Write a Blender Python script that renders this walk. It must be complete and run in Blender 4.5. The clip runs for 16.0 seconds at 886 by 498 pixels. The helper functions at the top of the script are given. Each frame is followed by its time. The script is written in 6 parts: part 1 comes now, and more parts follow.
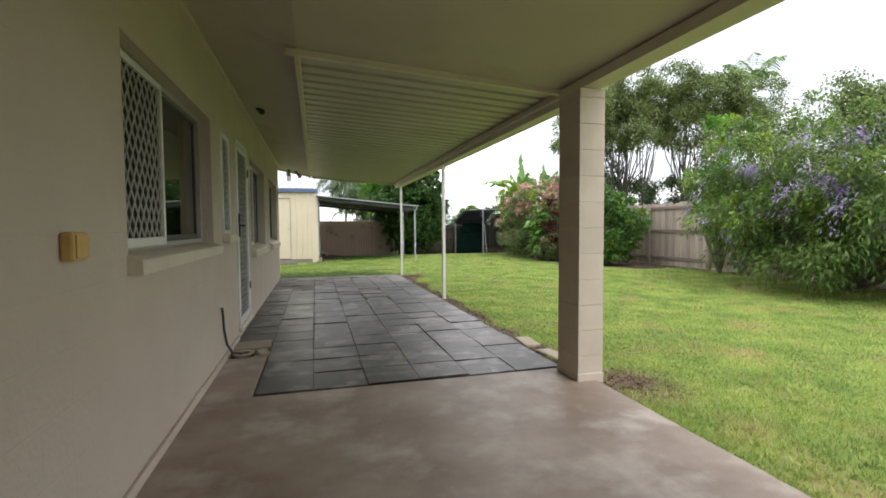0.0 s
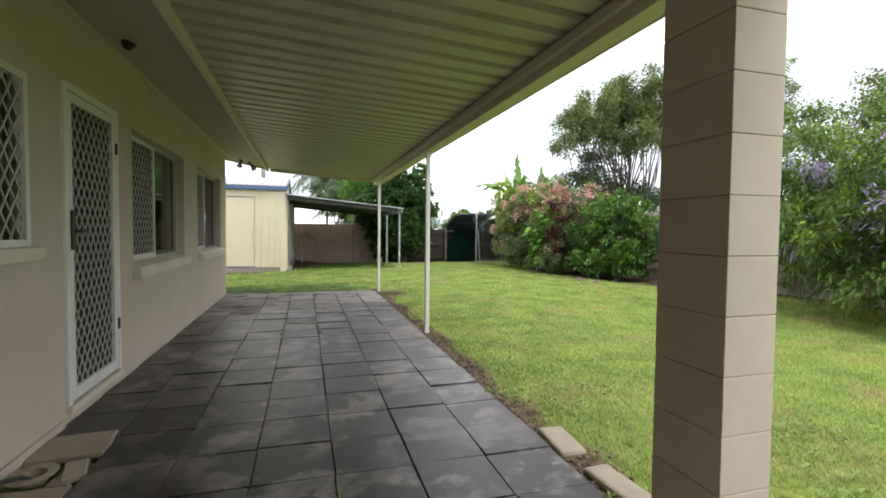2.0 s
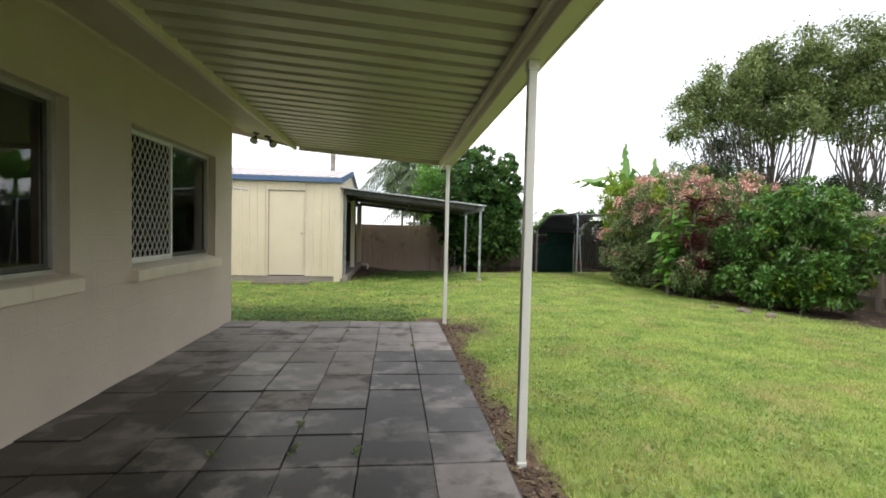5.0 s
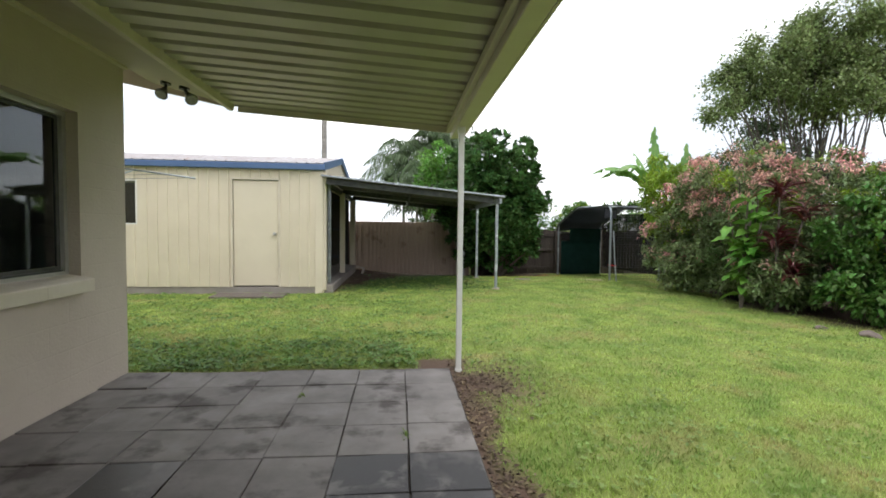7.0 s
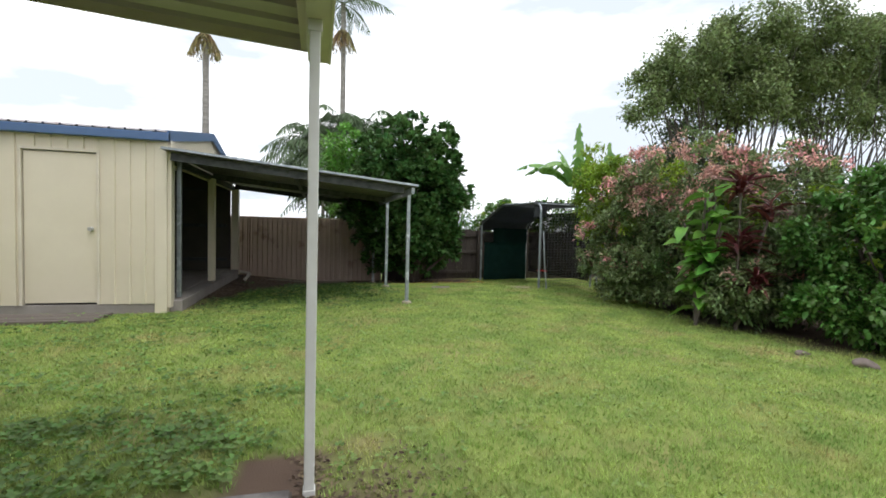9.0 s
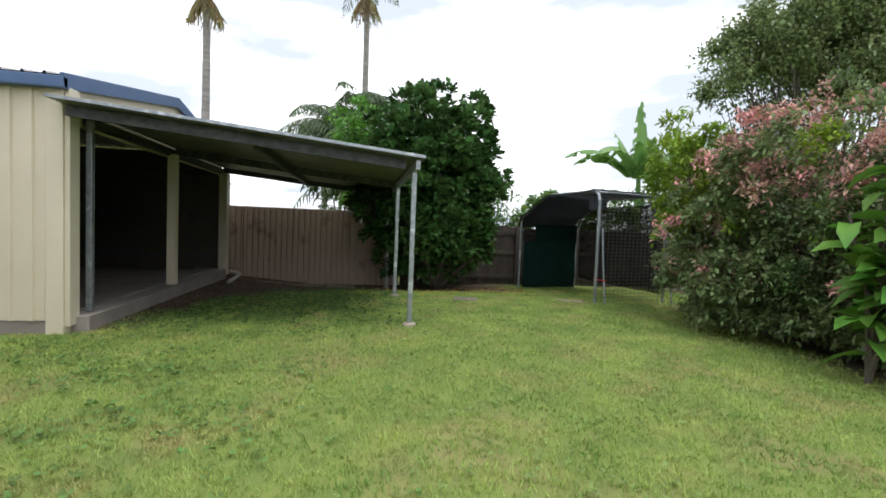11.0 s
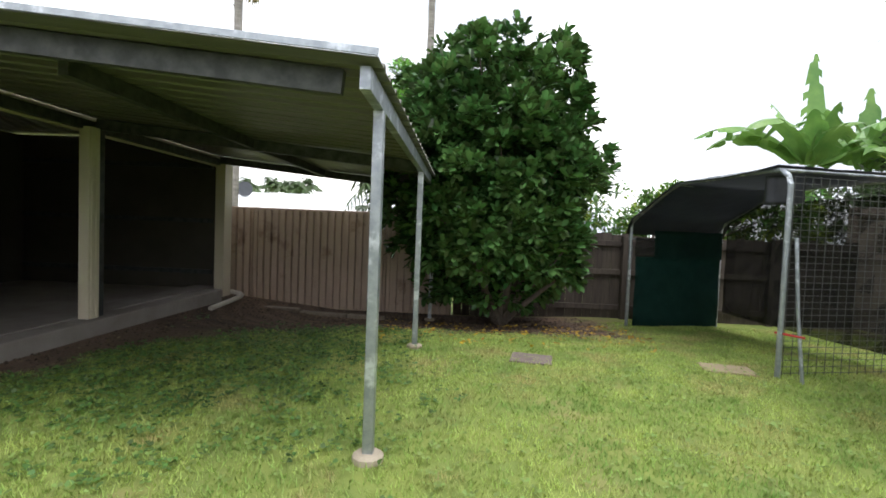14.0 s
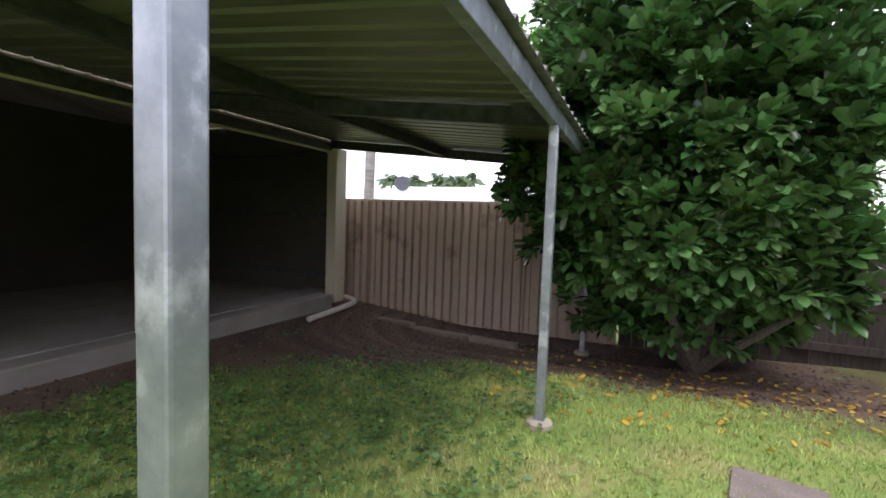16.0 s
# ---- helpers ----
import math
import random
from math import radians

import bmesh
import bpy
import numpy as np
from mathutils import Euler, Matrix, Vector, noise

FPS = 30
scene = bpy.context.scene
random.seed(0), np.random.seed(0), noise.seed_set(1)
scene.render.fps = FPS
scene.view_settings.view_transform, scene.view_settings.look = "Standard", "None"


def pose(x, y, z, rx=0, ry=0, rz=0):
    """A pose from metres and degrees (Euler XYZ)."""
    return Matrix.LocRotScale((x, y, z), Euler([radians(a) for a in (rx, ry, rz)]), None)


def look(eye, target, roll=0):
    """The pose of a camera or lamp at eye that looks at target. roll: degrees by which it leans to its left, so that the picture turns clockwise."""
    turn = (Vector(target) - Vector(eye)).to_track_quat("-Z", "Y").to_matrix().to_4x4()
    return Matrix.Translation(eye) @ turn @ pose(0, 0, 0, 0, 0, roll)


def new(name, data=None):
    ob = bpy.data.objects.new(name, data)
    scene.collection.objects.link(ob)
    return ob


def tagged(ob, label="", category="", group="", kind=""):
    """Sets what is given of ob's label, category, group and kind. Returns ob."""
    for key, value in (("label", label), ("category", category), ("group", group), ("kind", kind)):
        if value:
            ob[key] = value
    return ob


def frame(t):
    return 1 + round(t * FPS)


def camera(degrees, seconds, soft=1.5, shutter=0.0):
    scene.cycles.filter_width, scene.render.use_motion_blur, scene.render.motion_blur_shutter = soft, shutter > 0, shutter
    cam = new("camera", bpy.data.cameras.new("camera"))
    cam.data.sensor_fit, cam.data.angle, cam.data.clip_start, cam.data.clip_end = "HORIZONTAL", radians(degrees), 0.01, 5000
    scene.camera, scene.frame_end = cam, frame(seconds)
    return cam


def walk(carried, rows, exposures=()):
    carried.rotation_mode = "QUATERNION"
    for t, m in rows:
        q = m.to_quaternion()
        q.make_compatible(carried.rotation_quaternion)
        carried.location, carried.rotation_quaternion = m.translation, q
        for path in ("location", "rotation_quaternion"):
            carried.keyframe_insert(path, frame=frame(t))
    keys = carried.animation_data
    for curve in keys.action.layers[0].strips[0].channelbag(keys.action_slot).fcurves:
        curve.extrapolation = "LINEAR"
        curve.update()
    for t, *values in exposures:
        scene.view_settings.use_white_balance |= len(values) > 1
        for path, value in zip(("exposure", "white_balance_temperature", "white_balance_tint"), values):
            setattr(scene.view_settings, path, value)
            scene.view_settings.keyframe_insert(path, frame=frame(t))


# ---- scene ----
cam = camera(87.0, 16.0, soft=1.7)
PATH = [
    (0, (0.046, 0.09, 1.221), (0.572, 2.017, 1.124), -0.4),
    (0.5, (0.17, 0.526, 1.232), (0.663, 2.463, 1.159), 0.4),
    (1, (0.324, 1.019, 1.228), (0.876, 2.94, 1.157), -0.3),
    (1.5, (0.479, 1.44, 1.259), (1.036, 3.359, 1.185), -0.0),
    (2, (0.69, 2.091, 1.273), (1.254, 4.009, 1.194), 0.6),
    (2.5, (0.846, 2.567, 1.284), (1.281, 4.518, 1.218), 1.2),
    (3, (0.978, 3.127, 1.287), (1.33, 5.094, 1.208), 0.6),
    (3.5, (1.109, 3.568, 1.286), (1.473, 5.534, 1.218), -0.0),
    (4, (1.224, 4.163, 1.279), (1.486, 6.144, 1.215), 1.9),
    (4.5, (1.333, 4.699, 1.286), (1.558, 6.685, 1.217), 1.8),
    (7, (1.599, 7.57, 1.322), (1.788, 9.559, 1.232), 0.7),
    (7.5, (1.63, 8.07, 1.317), (1.904, 10.049, 1.231), 0.5),
    (8, (1.753, 8.62, 1.32), (2.237, 10.559, 1.242), 0.4),
    (10.5, (2.896, 11.105, 1.226), (3.409, 13.036, 1.134), 2.2),
    (11, (3.052, 11.778, 1.23), (3.4, 13.745, 1.132), 2.3),
    (11.5, (3.254, 12.293, 1.24), (3.597, 14.26, 1.132), 1.8),
    (12, (3.471, 12.773, 1.249), (3.728, 14.754, 1.142), 2.3),
    (12.5, (3.622, 13.313, 1.269), (3.877, 15.295, 1.175), 1.9),
    (13, (3.836, 13.825, 1.271), (3.995, 15.816, 1.16), 2.1),
    (13.5, (3.965, 14.349, 1.273), (4.048, 16.346, 1.199), 2.5),
    (14, (4.081, 14.863, 1.252), (4.009, 16.859, 1.167), 2.3),
    (14.5, (4.136, 15.387, 1.254), (3.979, 17.379, 1.164), 2.5),
    (15, (4.154, 15.97, 1.248), (3.915, 17.954, 1.163), 1.8),
    (15.5, (4.193, 16.393, 1.269), (3.676, 18.321, 1.153), 2.6),
    (16, (4.136, 16.865, 1.27), (3.374, 18.709, 1.133), 2.0),
]
walk(cam, [(t, look(eye, target, roll)) for t, eye, target, roll in PATH], [(0.0, 0.72, 6500, 13), (4.5, 0.63, 6550, 13), (7.0, 0.42, 6350, 12), (8.0, 0.31, 6300, 11), (11.0, 0.18, 6200, 12), (12.5, 0.38, 6250, 12), (14.5, 0.76, 6350, 14), (16.0, 0.98, 6000, 24)])

# ---- world, sun, exposure ----
SUN_EL, SUN_AZ = 67.0, 150.0
world = bpy.data.worlds.new("overcast_sky")
scene.world = world
world.use_nodes = True
wn = world.node_tree
wn.nodes.clear()
w_out = wn.nodes.new("ShaderNodeOutputWorld")
w_bg = wn.nodes.new("ShaderNodeBackground")
w_sky = wn.nodes.new("ShaderNodeTexSky")
w_sky.sky_type, w_sky.sun_disc = "NISHITA", False
w_sky.sun_elevation, w_sky.sun_rotation = radians(SUN_EL), radians(SUN_AZ)
w_sky.dust_density, w_sky.air_density = 3.0, 1.0
w_hsv = wn.nodes.new("ShaderNodeHueSaturation")
w_hsv.inputs["Saturation"].default_value = 0.12
w_tc = wn.nodes.new("ShaderNodeTexCoord")
w_map = wn.nodes.new("ShaderNodeMapping")
w_map.inputs["Scale"].default_value = (1.0, 1.0, 3.2)
w_noise = wn.nodes.new("ShaderNodeTexNoise")
w_noise.inputs["Scale"].default_value = 2.4
w_noise.inputs["Detail"].default_value = 6.0
w_ramp = wn.nodes.new("ShaderNodeValToRGB")
w_ramp.color_ramp.elements[0].position, w_ramp.color_ramp.elements[0].color = 0.43, (5.4, 5.9, 6.5, 1)
w_ramp.color_ramp.elements[1].position, w_ramp.color_ramp.elements[1].color = 0.58, (12.6, 12.5, 12.4, 1)
w_mix = wn.nodes.new("ShaderNodeMix")
w_mix.data_type = "RGBA"
w_mix.inputs["Factor"].default_value = 0.8
wn.links.new(w_sky.outputs[0], w_hsv.inputs["Color"])
wn.links.new(w_tc.outputs["Generated"], w_map.inputs[0])
wn.links.new(w_map.outputs[0], w_noise.inputs["Vector"])
wn.links.new(w_noise.outputs["Fac"], w_ramp.inputs[0])
wn.links.new(w_hsv.outputs[0], w_mix.inputs["A"])
wn.links.new(w_ramp.outputs[0], w_mix.inputs["B"])
wn.links.new(w_mix.outputs["Result"], w_bg.inputs["Color"])
w_bg.inputs["Strength"].default_value = 0.15
wn.links.new(w_bg.outputs[0], w_out.inputs[0])

sun = new("sun", bpy.data.lights.new("sun", "SUN"))
sun.data.energy, sun.data.angle, sun.data.color = 0.9, radians(25), (1.0, 0.97, 0.92)
sun.matrix_world = look((6, -6, 30), (6 - math.sin(radians(SUN_AZ)) * 10, -6 - math.cos(radians(SUN_AZ)) * 10, 30 - 10 * math.tan(radians(SUN_EL))))


# ---- materials ----
def material(name, colour, rough=0.6, metal=0.0, second=None, scale=6.0, amount=0.5, bump=0.0, bump_scale=60.0,
             vary=0.0, island=False, coat=0.0, translucent=0.0, stretch=None, third=None, third_scale=1.2, third_pos=0.6, spec=0.5, third_soft=0.08):
    """Principled material with two scales of colour variation, relief, and a variation by object or by island."""
    m = bpy.data.materials.new(name)
    m.use_nodes = True
    nt = m.node_tree
    n, ln = nt.nodes, nt.links
    p = n["Principled BSDF"]
    p.inputs["Roughness"].default_value, p.inputs["Metallic"].default_value = rough, metal
    p.inputs["Coat Weight"].default_value = coat
    p.inputs["Specular IOR Level"].default_value = spec
    place = n.new("ShaderNodeNewGeometry").outputs["Position"]
    vec = place
    if stretch:
        mp = n.new("ShaderNodeMapping")
        mp.inputs["Scale"].default_value = stretch
        ln.new(vec, mp.inputs[0])
        vec = mp.outputs[0]
    noise_a = n.new("ShaderNodeTexNoise")
    noise_a.inputs["Scale"].default_value, noise_a.inputs["Detail"].default_value = scale, 8.0
    noise_a.inputs["Roughness"].default_value = 0.62
    ln.new(vec, noise_a.inputs["Vector"])
    ramp = n.new("ShaderNodeValToRGB")
    second = second or tuple(c * 0.8 for c in colour)
    lo, hi = 0.5 - 0.25 * (1.2 - amount), 0.5 + 0.25 * (1.2 - amount)
    ramp.color_ramp.elements[0].position, ramp.color_ramp.elements[0].color = lo, (*second, 1)
    ramp.color_ramp.elements[1].position, ramp.color_ramp.elements[1].color = hi, (*colour, 1)
    ln.new(noise_a.outputs["Fac"], ramp.inputs[0])
    col = ramp.outputs[0]
    if third:
        noise_c = n.new("ShaderNodeTexNoise")
        noise_c.inputs["Scale"].default_value, noise_c.inputs["Detail"].default_value = third_scale, 7.0
        noise_c.inputs["Roughness"].default_value = 0.6
        ln.new(place, noise_c.inputs["Vector"])
        r3 = n.new("ShaderNodeValToRGB")
        r3.color_ramp.elements[0].position = third_pos - third_soft
        r3.color_ramp.elements[1].position = third_pos + third_soft
        ln.new(noise_c.outputs["Fac"], r3.inputs[0])
        mx = n.new("ShaderNodeMix")
        mx.data_type = "RGBA"
        ln.new(r3.outputs[0], mx.inputs["Factor"])
        ln.new(col, mx.inputs["A"])
        mx.inputs["B"].default_value = (*third, 1)
        col = mx.outputs["Result"]
    if vary:
        hs = n.new("ShaderNodeHueSaturation")
        src = n.new("ShaderNodeNewGeometry").outputs["Random Per Island"] if island else n.new("ShaderNodeObjectInfo").outputs["Random"]
        mr = n.new("ShaderNodeMapRange")
        mr.inputs["To Min"].default_value, mr.inputs["To Max"].default_value = 1 - vary, 1 + vary
        ln.new(src, mr.inputs["Value"])
        ln.new(mr.outputs[0], hs.inputs["Value"])
        mr2 = n.new("ShaderNodeMapRange")
        mr2.inputs["To Min"].default_value, mr2.inputs["To Max"].default_value = 0.5 - 0.03 * vary, 0.5 + 0.05 * vary
        ln.new(src, mr2.inputs["Value"])
        ln.new(mr2.outputs[0], hs.inputs["Hue"])
        ln.new(col, hs.inputs["Color"])
        col = hs.outputs[0]
    ln.new(col, p.inputs["Base Color"])
    if bump:
        nb = n.new("ShaderNodeTexNoise")
        nb.inputs["Scale"].default_value, nb.inputs["Detail"].default_value = bump_scale, 4.0
        ln.new(vec, nb.inputs["Vector"])
        bp = n.new("ShaderNodeBump")
        bp.inputs["Strength"].default_value, bp.inputs["Distance"].default_value = bump, 0.01
        ln.new(nb.outputs["Fac"], bp.inputs["Height"])
        ln.new(bp.outputs[0], p.inputs["Normal"])
    if translucent:
        tr = n.new("ShaderNodeBsdfTranslucent")
        ln.new(col, tr.inputs["Color"])
        ms = n.new("ShaderNodeMixShader")
        ms.inputs[0].default_value = translucent
        ln.new(p.outputs[0], ms.inputs[1])
        ln.new(tr.outputs[0], ms.inputs[2])
        ln.new(ms.outputs[0], n["Material Output"].inputs[0])
    return m


def leaf_mat(name, colour, second, vary=0.45, rough=0.4, translucent=0.3):
    return material(name, colour, rough=rough, second=second, scale=1.6, amount=0.6, vary=vary, island=True, translucent=translucent, spec=0.4)


M_WALL = material("painted_block_wall", (0.575, 0.50, 0.415), 0.75, second=(0.50, 0.43, 0.355), scale=1.5, amount=0.3, bump=0.35, bump_scale=45)
wall_n, wall_l = M_WALL.node_tree.nodes, M_WALL.node_tree.links
wall_pos = wall_n.new("ShaderNodeNewGeometry")
wall_sep = wall_n.new("ShaderNodeSeparateXYZ")
wall_add = wall_n.new("ShaderNodeMath")
wall_com = wall_n.new("ShaderNodeCombineXYZ")
wall_brk = wall_n.new("ShaderNodeTexBrick")
wall_brk.inputs["Scale"].default_value, wall_brk.inputs["Brick Width"].default_value, wall_brk.inputs["Row Height"].default_value = 1.0, 0.4, 0.2
wall_brk.inputs["Mortar Size"].default_value, wall_brk.inputs["Mortar Smooth"].default_value = 0.006, 0.6
wall_bmp = wall_n.new("ShaderNodeBump")
wall_bmp.inputs["Strength"].default_value, wall_bmp.inputs["Distance"].default_value = 0.35, 0.003
wall_bmp.invert = True
wall_l.new(wall_pos.outputs["Position"], wall_sep.inputs[0])
wall_l.new(wall_sep.outputs["X"], wall_add.inputs[0])
wall_l.new(wall_sep.outputs["Y"], wall_add.inputs[1])
wall_l.new(wall_add.outputs[0], wall_com.inputs["X"])
wall_l.new(wall_sep.outputs["Z"], wall_com.inputs["Y"])
wall_l.new(wall_com.outputs[0], wall_brk.inputs["Vector"])
wall_l.new(wall_brk.outputs["Fac"], wall_bmp.inputs["Height"])
wall_bsdf = wall_n["Principled BSDF"]
wall_l.new(wall_bsdf.inputs["Normal"].links[0].from_socket, wall_bmp.inputs["Normal"])
wall_l.new(wall_bmp.outputs[0], wall_bsdf.inputs["Normal"])
M_SOFFIT = material("painted_ceiling_sheet", (0.56, 0.505, 0.42), 0.6, second=(0.48, 0.425, 0.345), scale=0.9, amount=0.3, bump=0.05, bump_scale=30, third=(0.44, 0.375, 0.285), third_scale=1.3, third_pos=0.66)
M_TRIM = material("cream_trim_paint", (0.70, 0.64, 0.52), 0.5, second=(0.60, 0.53, 0.42), scale=3, amount=0.4)
M_BLOCK = material("painted_column_block", (0.63, 0.55, 0.465), 0.7, second=(0.57, 0.49, 0.41), scale=5, amount=0.3, bump=0.10, bump_scale=110, vary=0.03)
M_CONCRETE = material("patio_concrete", (0.37, 0.30, 0.24), 0.5, second=(0.235, 0.175, 0.135), scale=1.3, amount=0.7, bump=0.15, bump_scale=90, third=(0.46, 0.41, 0.355), third_scale=2.2, third_pos=0.60, third_soft=0.10)
M_SLAB = material("shed_concrete", (0.34, 0.31, 0.28), 0.8, second=(0.23, 0.20, 0.18), scale=2.5, amount=0.3, bump=0.2, bump_scale=60)
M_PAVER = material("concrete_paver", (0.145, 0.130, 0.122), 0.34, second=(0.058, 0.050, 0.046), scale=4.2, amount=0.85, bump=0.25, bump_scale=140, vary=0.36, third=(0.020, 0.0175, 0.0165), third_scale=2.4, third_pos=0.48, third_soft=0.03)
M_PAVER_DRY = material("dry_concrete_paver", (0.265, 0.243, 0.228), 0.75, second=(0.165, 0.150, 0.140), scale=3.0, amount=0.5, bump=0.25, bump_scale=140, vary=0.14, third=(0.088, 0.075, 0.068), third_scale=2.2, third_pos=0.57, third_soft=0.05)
M_PAVER_TAN = material("sandy_paver", (0.40, 0.34, 0.26), 0.8, second=(0.29, 0.24, 0.18), scale=4.0, amount=0.4, bump=0.3, bump_scale=100, vary=0.12)
M_JOINT = material("joint_soil", (0.11, 0.092, 0.075), 0.95, second=(0.035, 0.029, 0.024), scale=20, bump=0.4)
M_ROOF = material("ivory_roof_sheet", (0.48, 0.455, 0.385), 0.36, second=(0.41, 0.385, 0.32), scale=2.0, amount=0.3, third=(0.40, 0.345, 0.26), third_scale=1.6, third_pos=0.64)
M_FASCIA = material("ivory_gutter_beam", (0.66, 0.62, 0.50), 0.4, second=(0.58, 0.53, 0.42), scale=3.0, amount=0.3)
M_WHITE = material("white_powder_coat", (0.78, 0.78, 0.75), 0.35, second=(0.70, 0.69, 0.65), scale=8, amount=0.3)
# Dark galvanised tone; rafters, purlin, header and girts carry roof shade in it.
M_GALV_DARK = material("dark_galvanised_steel", (0.095, 0.10, 0.10), 0.55, metal=0.3, second=(0.045, 0.048, 0.05), scale=12, amount=0.7)
M_GALV = material("galvanised_steel", (0.42, 0.45, 0.48), 0.42, metal=0.75, second=(0.30, 0.33, 0.36), scale=14, amount=0.7, bump=0.03, third=(0.66, 0.70, 0.74), third_scale=7.0, third_pos=0.60, third_soft=0.05)
M_GRILLE = material("dull_white_grille", (0.52, 0.51, 0.48), 0.45, second=(0.42, 0.41, 0.38), scale=12, amount=0.3)
M_ALU = material("silver_aluminium", (0.55, 0.54, 0.51), 0.4, metal=0.5, second=(0.46, 0.45, 0.42), scale=10, amount=0.3)
M_ALU_DARK = material("dark_window_track", (0.09, 0.09, 0.085), 0.45, second=(0.05, 0.05, 0.05), scale=15)
M_BLACK = material("black_plastic", (0.015, 0.015, 0.016), 0.4, second=(0.03, 0.03, 0.03), scale=20)
M_LENS = material("lamp_lens", (0.42, 0.43, 0.42), 0.15, second=(0.3, 0.3, 0.3), scale=30)
M_SHED = material("cream_steel_cladding", (0.735, 0.66, 0.515), 0.4, second=(0.67, 0.60, 0.46), scale=1.5, amount=0.3)
# Shed steel seen from inside, with the gloom in there put into its colour.
M_SHED_IN = material("shed_inside_shade_tone", (0.085, 0.078, 0.062), 0.6, second=(0.055, 0.05, 0.04), scale=2.0, amount=0.3)
M_BLUE = material("blue_steel_trim", (0.085, 0.15, 0.29), 0.4, second=(0.065, 0.12, 0.24), scale=3, amount=0.3)
M_SHEDROOF = material("rusty_zinc_roof", (0.52, 0.50, 0.50), 0.5, metal=0.2, second=(0.42, 0.37, 0.36), scale=2.0, amount=0.5, third=(0.34, 0.21, 0.16), third_scale=3.5, third_pos=0.66, stretch=(3, 0.8, 1))
# One olive tone for both faces, darkened to carry the shade below the roof.
M_LEANROOF = material("zinc_sheet_shade_olive", (0.19, 0.19, 0.155), 0.42, metal=0.2, second=(0.12, 0.12, 0.10), scale=2.5, amount=0.4, stretch=(0.5, 4, 1))
M_FENCE = material("tan_steel_fence", (0.55, 0.43, 0.335), 0.5, second=(0.47, 0.36, 0.275), scale=1.6, amount=0.3, third=(0.24, 0.145, 0.09), third_scale=2.5, third_pos=0.67)
M_TIMBER = material("weathered_fence_timber", (0.52, 0.44, 0.375), 0.85, second=(0.34, 0.275, 0.23), scale=3.0, amount=0.4, bump=0.4, bump_scale=25, stretch=(9, 9, 0.7), vary=0.22)
# Darker copy of the fence timber: the rear fence's shade is in the colour.
M_TIMBER_SHADED = material("shaded_fence_timber", (0.085, 0.067, 0.054), 0.9, second=(0.042, 0.033, 0.027), scale=3.0, amount=0.4, bump=0.4, bump_scale=25, stretch=(9, 9, 0.7), vary=0.25)
M_TIMBER_RAIL = material("weathered_rail", (0.30, 0.245, 0.20), 0.85, second=(0.17, 0.135, 0.11), scale=3.0, amount=0.4, bump=0.4, bump_scale=25, stretch=(9, 0.7, 9))
M_LOG = material("garden_edging", (0.30, 0.255, 0.20), 0.9, second=(0.17, 0.14, 0.11), scale=7, bump=0.4)
M_PVC = material("white_pvc", (0.72, 0.69, 0.62), 0.35, second=(0.58, 0.53, 0.45), scale=9, amount=0.4)
M_CABLE = material("green_black_hose", (0.02, 0.03, 0.022), 0.45, second=(0.04, 0.05, 0.04), scale=20)
M_SWITCH = material("aged_ivory_plastic", (0.68, 0.47, 0.17), 0.45, second=(0.55, 0.36, 0.12), scale=14, amount=0.4)
M_LID = material("concrete_lid", (0.24, 0.19, 0.165), 0.85, second=(0.15, 0.12, 0.105), scale=7, amount=0.3, bump=0.4, bump_scale=80)
M_LID_TAN = material("sandy_lid", (0.42, 0.33, 0.22), 0.9, second=(0.30, 0.25, 0.15), scale=6, amount=0.4, bump=0.4, bump_scale=70)
M_MAT = material("worn_timber_mat", (0.20, 0.165, 0.14), 0.9, second=(0.10, 0.085, 0.07), scale=6, bump=0.4, stretch=(1, 8, 8))
M_CLOTH_GREEN = material("green_shade_cloth", (0.018, 0.075, 0.062), 0.85, second=(0.010, 0.048, 0.042), scale=4, amount=0.4, bump=0.3, bump_scale=6, translucent=0.35)
M_CLOTH_GREY = material("grey_tarpaulin", (0.055, 0.061, 0.070), 0.38, second=(0.028, 0.032, 0.038), scale=3, amount=0.4, bump=0.5, bump_scale=5, translucent=0.05)
M_WIRE = material("dull_wire", (0.16, 0.165, 0.16), 0.55, metal=0.5, second=(0.09, 0.09, 0.09), scale=30)
M_RED = material("red_tape", (0.5, 0.03, 0.03), 0.5)
M_BARK = material("grey_brown_bark", (0.17, 0.14, 0.115), 0.9, second=(0.085, 0.068, 0.055), scale=8, amount=0.5, bump=0.6, bump_scale=30, stretch=(4, 4, 1))
M_BARK_PALE = material("grey_tree_bark", (0.13, 0.115, 0.10), 0.9, second=(0.07, 0.06, 0.052), scale=5, amount=0.5, bump=0.5, bump_scale=20, stretch=(3, 3, 1))
M_PALMTRUNK = material("ringed_palm_trunk", (0.36, 0.34, 0.31), 0.9, second=(0.18, 0.165, 0.15), scale=2.0, amount=0.6, bump=0.5, bump_scale=12, stretch=(1, 1, 7))
M_HOUSEWHITE = material("white_neighbour_roof", (0.82, 0.83, 0.84), 0.5, second=(0.74, 0.75, 0.77), scale=0.8, amount=0.3)
# Indoor darkness is put into this colour, so the windows look unlit.
M_INNER = material("dark_room_tone", (0.10, 0.095, 0.085), 0.8, second=(0.075, 0.07, 0.065), scale=1.0)
M_L_TREE = leaf_mat("glossy_dark_leaf", (0.135, 0.240, 0.070), (0.048, 0.110, 0.032), 0.55, 0.22, 0.10)
